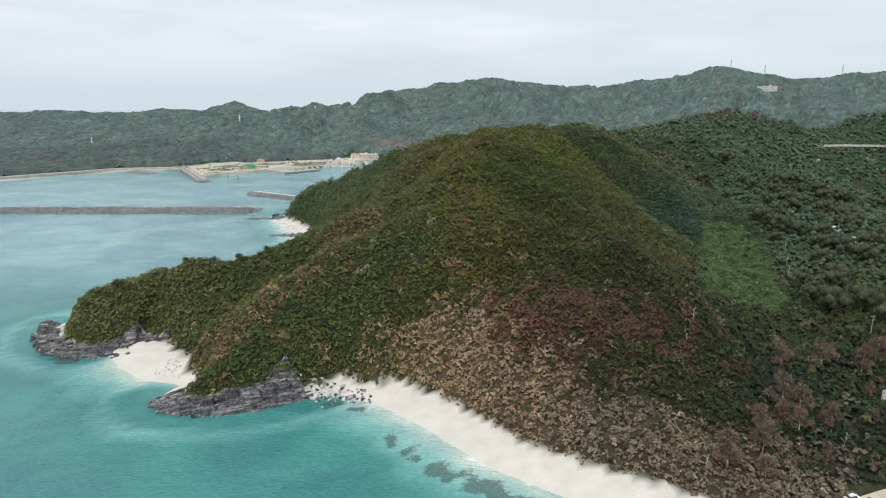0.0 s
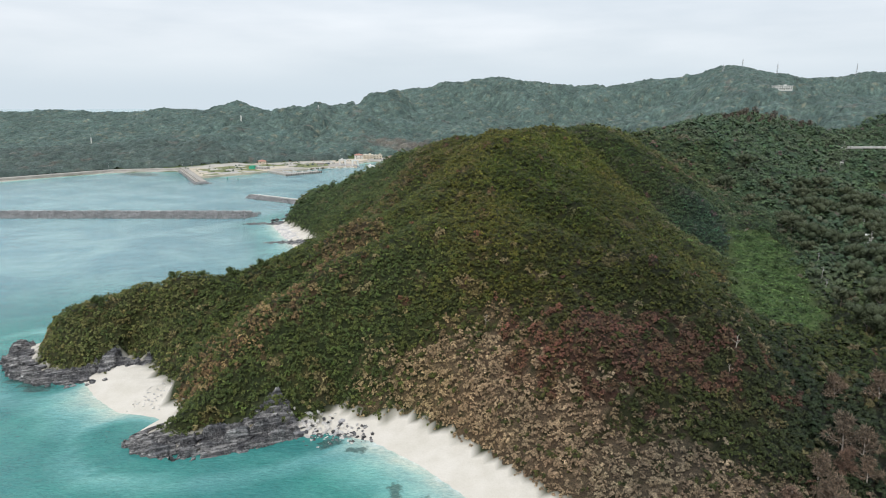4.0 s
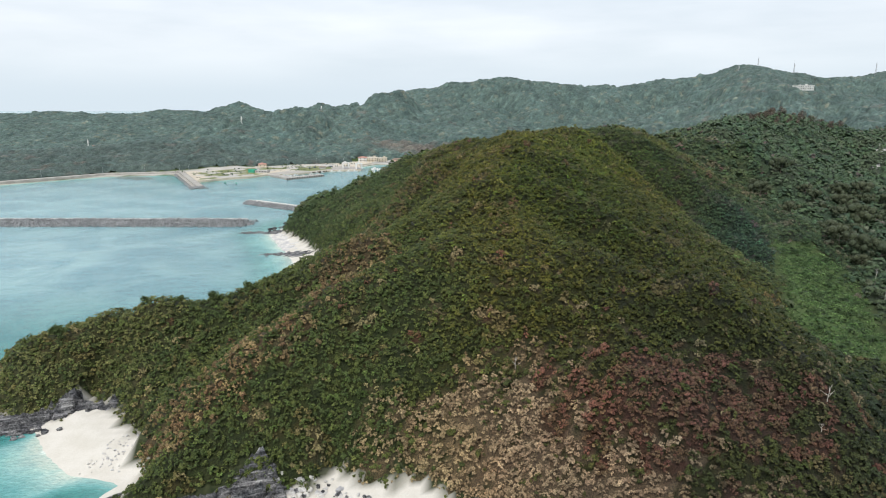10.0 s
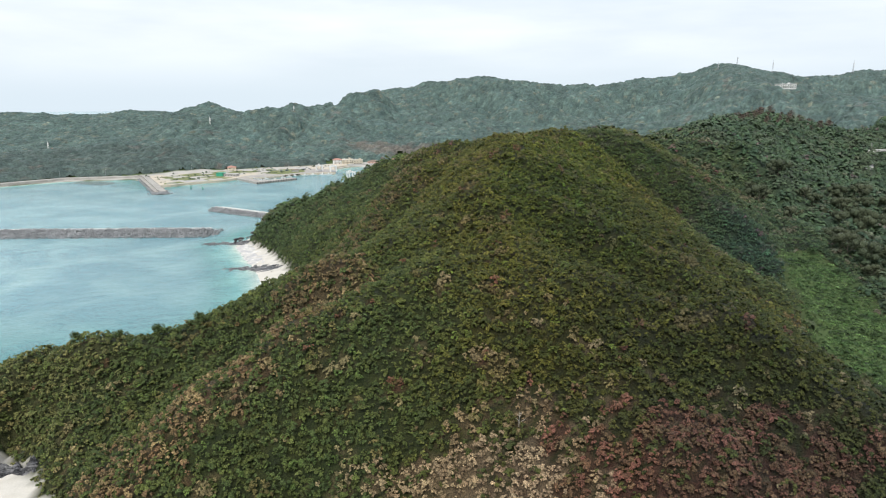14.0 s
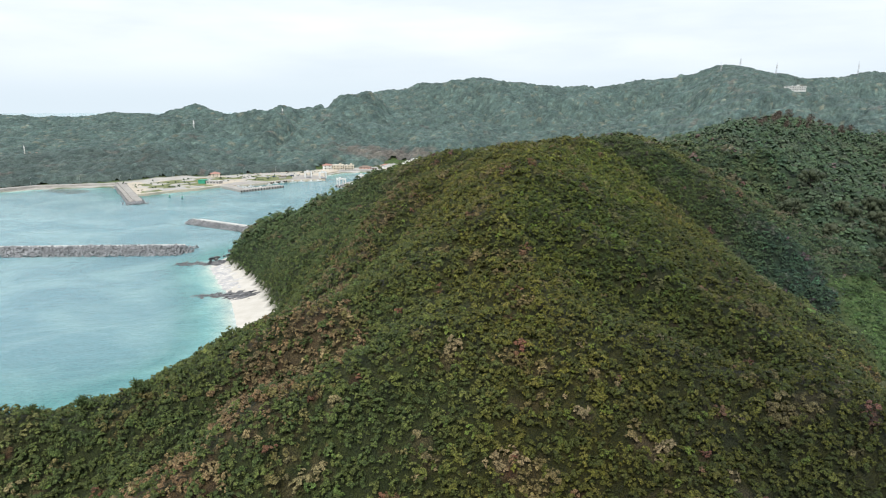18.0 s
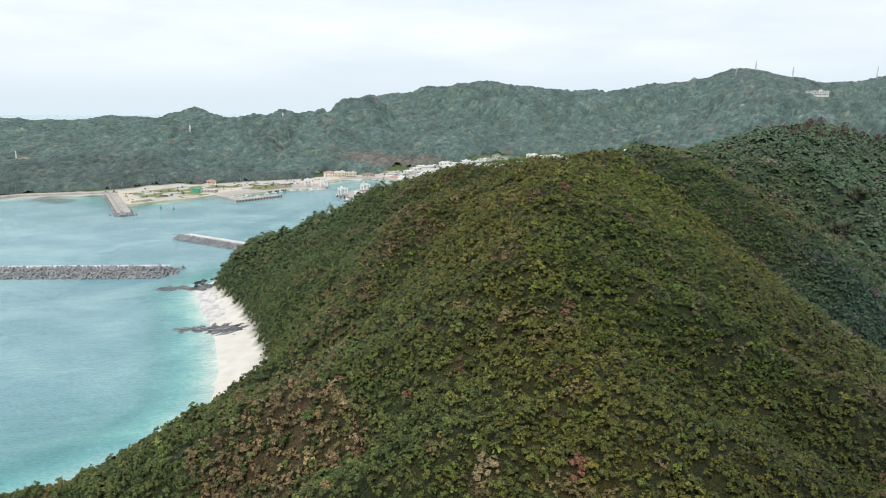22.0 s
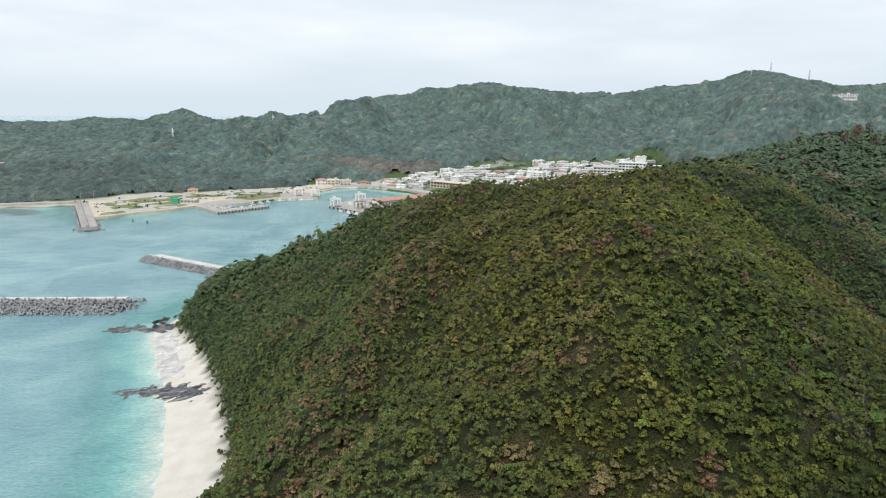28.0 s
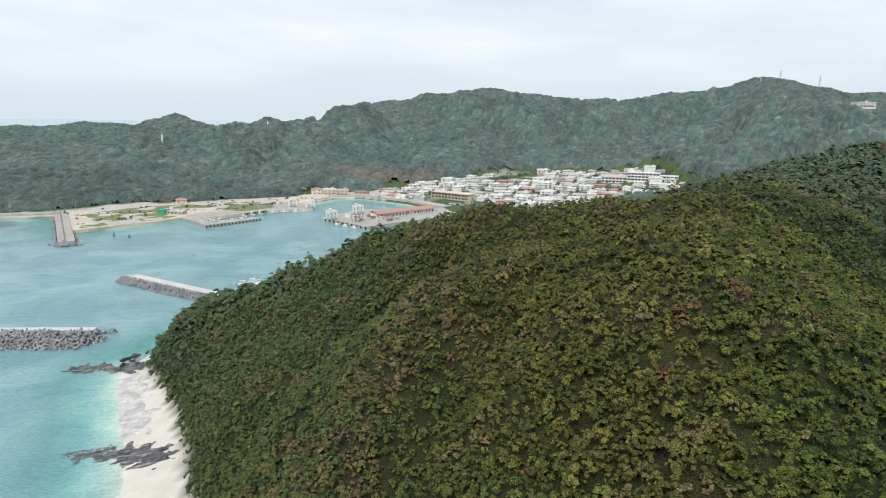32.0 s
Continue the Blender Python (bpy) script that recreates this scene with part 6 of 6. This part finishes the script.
def ribbon(name, label, nodes, width, material, lift=0.15, drop=2.0, category="road"):
    """A road laid as short slabs along x, y, z nodes (z None: on the ground)."""
    ob = thing(name, label, category, pose(nodes[0][0], nodes[0][1], 0))
    pts = [(x, y, floor_at(x, y) + lift if z is None else z) for x, y, z in nodes]
    fine = []
    for (ax, ay, az), (bx, by, bz) in zip(pts, pts[1:]):
        n = max(1, int(math.hypot(bx - ax, by - ay) / 4))
        fine += [(ax + (bx - ax) * i / n, ay + (by - ay) * i / n, az + (bz - az) * i / n) for i in range(n)]
    fine.append(pts[-1])
    edge = []
    for i, (x, y, z) in enumerate(fine):
        ax, ay, _ = fine[max(0, i - 1)]
        bx, by, _ = fine[min(len(fine) - 1, i + 1)]
        l = math.hypot(bx - ax, by - ay)
        nx, ny = -(by - ay) / l * width / 2, (bx - ax) / l * width / 2
        edge.append([(x + nx - nodes[0][0], y + ny - nodes[0][1], z), (x - nx - nodes[0][0], y - ny - nodes[0][1], z)])
    bm = B()
    rows = [[bm.verts.new(p) for p in (e[0], e[1], (e[1][0], e[1][1], e[1][2] - drop), (e[0][0], e[0][1], e[0][2] - drop))] for e in edge]
    for a, b in zip(rows, rows[1:]):
        for i in range(4):
            bm.faces.new((a[i], a[(i + 1) % 4], b[(i + 1) % 4], b[i]))
    bm.faces.new(rows[0])
    bm.faces.new(rows[-1][::-1])
    part("roadway", bm, material, ob)
    return ob, edge


road, edge = ribbon("hill_road", "pale concrete road cut along a wooded hillside", [(388, 690, 37), (402, 708, 42), (410, 722, 51), (440, 726, 51), (480, 724, 50.5), (560, 722, 50), (640, 716, 50)], 6.5, ROAD_PALE, drop=1.2)
for i in range(8, len(edge) - 1, 1):
    (x, y, z) = edge[i][1]
    part("guard_post", box(B(), x, y + 0.3, z, 0.25, 0.25, 0.9), STEEL, road)
bm = B()
for a, b in zip(edge[8:], edge[9:]):
    tube(bm, (a[1][0], a[1][1] + 0.3, a[1][2] + 0.8), (b[1][0], b[1][1] + 0.3, b[1][2] + 0.8), 0.16, 0.16, 5)
part("guard_rail", bm, WHITE, road)
ribbon("lane", "pale lane across a green clearing", [(421, 730, 16.5), (428, 712, 15), (440, 692, 13.5), (462, 676, 12)], 5, ROAD_PALE, drop=6)
ribbon("valley_lane", "narrow pale lane curving between pines", [(186, 290, None), (181, 268, None), (180, 256, None), (171, 238, None), (164, 226, None)], 2.6, ROAD_PALE, 0.6, 1.5)
ribbon("valley_lane", "pale lane beside small sheds", [(296, 415, None), (288, 432, None), (280, 446, None), (283, 470, None)], 3.0, ROAD_PALE, 0.9, 1.5)
yard = thing("sandy_yard", "pale sandy yard at the edge of the trees", "yard", pose(113, 151, floor_at(113, 151)))
part("surface", prism(B(), [(-12, -4), (4, -9), (9, 3), (5, 5.5), (-4, 2)], -1.5, 0.06), DIRT, yard)
board = thing("notice_board", "grey notice board on two posts beside the lane", "sign", pose(148, 204, floor_at(148, 204), 0, 0, 20))
for s in (-1.6, 1.6):
    part("post", tube(B(), (s, 0, -0.3), (s, 0, 5.4), 0.09, 0.09, 8), STEEL, board)
for n in range(3):
    panel = part("panel", box(B(), 0, -0.12, 1.6 + n * 1.3, 3.6, 0.1, 1.1), GREY_WALL, board)
    for i in range(3):
        part("bar", box(B(), -0.2, -0.18, 1.85 + n * 1.3 + i * 0.25, 2.6 - i * 0.5, 0.03, 0.1), WHITE, panel)

# ---- single trees: dry casuarinas, dark pines, bleached dead trunks ----
def spray_crown(rng, blobs, count, size, tint, material, name="crown", thin=0.22, core=0.0):
    """Fine drooping sprays gathered round limb ends: blobs of x, y, z, radius."""
    b = np.array(blobs)
    pick = rng.randint(0, len(b), count)
    d = rng.normal(0, 1, (count, 3))
    d /= np.linalg.norm(d, axis=1, keepdims=True)
    c = b[pick, :3] + d * (b[pick, 3:4] * rng.uniform(0.25, 1.05, (count, 1)) ** 0.6) * (1, 1, 0.85)
    t1 = d + rng.normal(0, 0.6, d.shape) + (0, 0, 0.25)
    t1 /= np.linalg.norm(t1, axis=1, keepdims=True)
    t2 = np.cross(t1, rng.normal(0, 1, d.shape))
    t2 /= np.linalg.norm(t2, axis=1, keepdims=True)
    g = size * rng.uniform(0.6, 1.5, (count, 1))
    co = np.stack([c - t2 * g * thin, c + t2 * g * thin, c + t1 * g], 1).reshape(-1, 3)
    cols = np.repeat(np.array(tint) * rng.uniform(0.6, 1.45, (count, 1)), 3, axis=0)
    tris = np.arange(len(co)).reshape(-1, 3)
    if core:  # soft inner bodies that close the crown
        ball = bmesh.new()
        bmesh.ops.create_icosphere(ball, subdivisions=1, radius=1.0)
        v, f = np.array([p.co[:] for p in ball.verts]), np.array([[p.index for p in q.verts] for q in ball.faces])
        ball.free()
        for x, y, z, r in blobs:
            tris = np.concatenate([tris, f + len(co)])
            co = np.concatenate([co, np.array((x, y, z)) + v * r * core * rng.uniform(0.8, 1.15, (len(v), 1))])
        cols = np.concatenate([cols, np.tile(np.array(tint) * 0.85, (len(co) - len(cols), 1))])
    return mesh_of(name, co, tris, cols, material)


def tree(name, label, seed, h, spread, tint, sprays, size, bark, at, group, crown_low=0.35, thin=0.22, core=0.0):
    rng = np.random.RandomState(seed)
    ob = thing(name, label, "tree", at, group)
    bm = B()
    bend = rng.normal(0, 0.05, 2) * h
    path = [(bend[0] * f * f, bend[1] * f * f, h * f * 0.9) for f in (0, 0.3, 0.6, 1.0)]
    path[0] = (0, 0, -0.8)
    for (a, b), (ra, rb) in zip(zip(path, path[1:]), ((0.020, 0.015), (0.015, 0.010), (0.010, 0.003))):
        tube(bm, a, b, ra * h, rb * h, 7)
    part("trunk", bm, bark, ob)
    blobs = [(path[-1][0], path[-1][1], h * 0.86, spread * 0.34)]
    for n in range(6):
        f = crown_low + (0.9 - crown_low) * (n + 0.5) / 6
        a = n * 2.4 + rng.normal(0, 0.3)
        r = spread * (1.15 - f) * rng.uniform(0.65, 1.1)
        p0 = (bend[0] * f * f, bend[1] * f * f, h * 0.9 * f)
        p1 = (p0[0] + math.cos(a) * r, p0[1] + math.sin(a) * r, p0[2] + r * rng.uniform(0.5, 0.95))
        part("limb", tube(B(), p0, p1, 0.011 * h, 0.003 * h, 5), bark, ob)
        blobs.append((*p1, spread * rng.uniform(0.22, 0.36)))
        blobs.append((*((np.array(p0) + p1) / 2), spread * rng.uniform(0.16, 0.28)))
    if sprays:
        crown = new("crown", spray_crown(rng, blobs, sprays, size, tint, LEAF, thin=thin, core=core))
        crown.parent = ob
    return ob


def stand(first, spots, seed):
    rng = random.Random(seed)
    for x, y in spots:
        m = pose(x, y, floor_at(x, y), 0, 0, rng.uniform(0, 360))
        copy_thing(first, m @ Matrix.Scale(rng.uniform(0.6, 1.25), 4))


def spots_in(seed, count, keep, x0, x1, y0, y1):
    rng = random.Random(seed)
    out = []
    while len(out) < count:
        x, y = rng.uniform(x0, x1), rng.uniform(y0, y1)
        if keep(x, y) and all(math.hypot(x - a, y - b) > 3.0 for a, b in out) and bool(spot_clear(np.array([x]), np.array([y]), CLEARINGS)[0]):
            out.append((x, y))
    return out


def at_ground(x, y):
    return pose(x, y, floor_at(x, y))


def in_view(x, y):
    return x < 40 + 0.66 * y and bool(spur_mask(np.array([x]), np.array([y]))[0])


dry = [tree("dry_tree", "tall feathery dry casuarina with grey-brown sprays and a pale trunk", 301, 12, 4.2, (0.22, 0.165, 0.13), 1500, 1.0, DEAD_WOOD, at_ground(92, 172), "dry trees", 0.22, 0.11),
       tree("dry_tree", "half-bare casuarina with reddish brown feathery foliage", 302, 11, 3.6, (0.20, 0.135, 0.108), 1300, 0.9, DEAD_WOOD, at_ground(104, 186), "dry trees", 0.2, 0.11)]
for n in range(2):
    stand(dry[n], spots_in(310 + n, 15, lambda x, y: in_view(x, y) and y < 0.9 * x + 120, 76, 200, 156, 250), 320 + n)
pines = [tree("pine_tree", "grey-green soft-crowned pine on the valley floor", 303, 12, 9.0, (0.105, 0.124, 0.076), 1100, 1.0, BARK, at_ground(205, 330), "valley pines", 0.16, 0.14, 0.8),
         tree("pine_tree", "broad dark pine mound with dull olive sprays", 304, 11, 9.6, (0.085, 0.106, 0.062), 1100, 1.0, BARK, at_ground(222, 380), "valley pines", 0.14, 0.14, 0.8)]
for n in range(2):
    stand(pines[n], spots_in(330 + n, 40, lambda x, y: in_view(x, y) and float(in_field(np.array([x]), np.array([y]))[0]) < 0.05 and x > 176 + 0.16 * (y - 300), 170, 420, 215, 600), 340 + n)
brown = tree("dry_tree", "bare grey-brown tree on the ridge crest", 305, 11, 4.2, (0.150, 0.112, 0.095), 600, 0.9, DEAD_WOOD, at_ground(340, 800), "dry ridge trees", 0.3, 0.12)
stand(brown, [(292 + 4 * i + 5 * (i % 3), 742 + 1.9 * i + 11 * (i % 5)) for i in range(42)], 351)
dead = tree("dead_tree", "bleached white dead tree standing bare among scrub", 306, 6, 2.4, (0, 0, 0), 0, 1, DEAD_WOOD, at_ground(11, 241), "dead trees")
stand(dead, [(86, 220), (90, 226), (72, 163), (94, 160), (118, 176)], 352)
shrubs = tree("shrub", "round-headed green shrub above the canopy", 307, 4.5, 3.2, (0.105, 0.145, 0.055), 800, 0.55, BARK, at_ground(-97, 306), "crest shrubs", 0.3)
stand(shrubs, [(-108, 303), (-120, 300), (-131, 297), (-150, 292), (-84, 308), (-74, 311), (-138, 585), (-130, 588), (-118, 582), (-146, 286)], 353)
bush = tree("shrub", "low dark bush in the bright grassy field", 308, 3.0, 3.4, (0.075, 0.125, 0.055), 700, 0.5, BARK, at_ground(186, 432), "field bushes", 0.1)
stand(bush, [(198, 446), (203, 430), (178, 402), (187, 396), (192, 404), (166, 368), (205, 455), (172, 352), (214, 452)], 354)
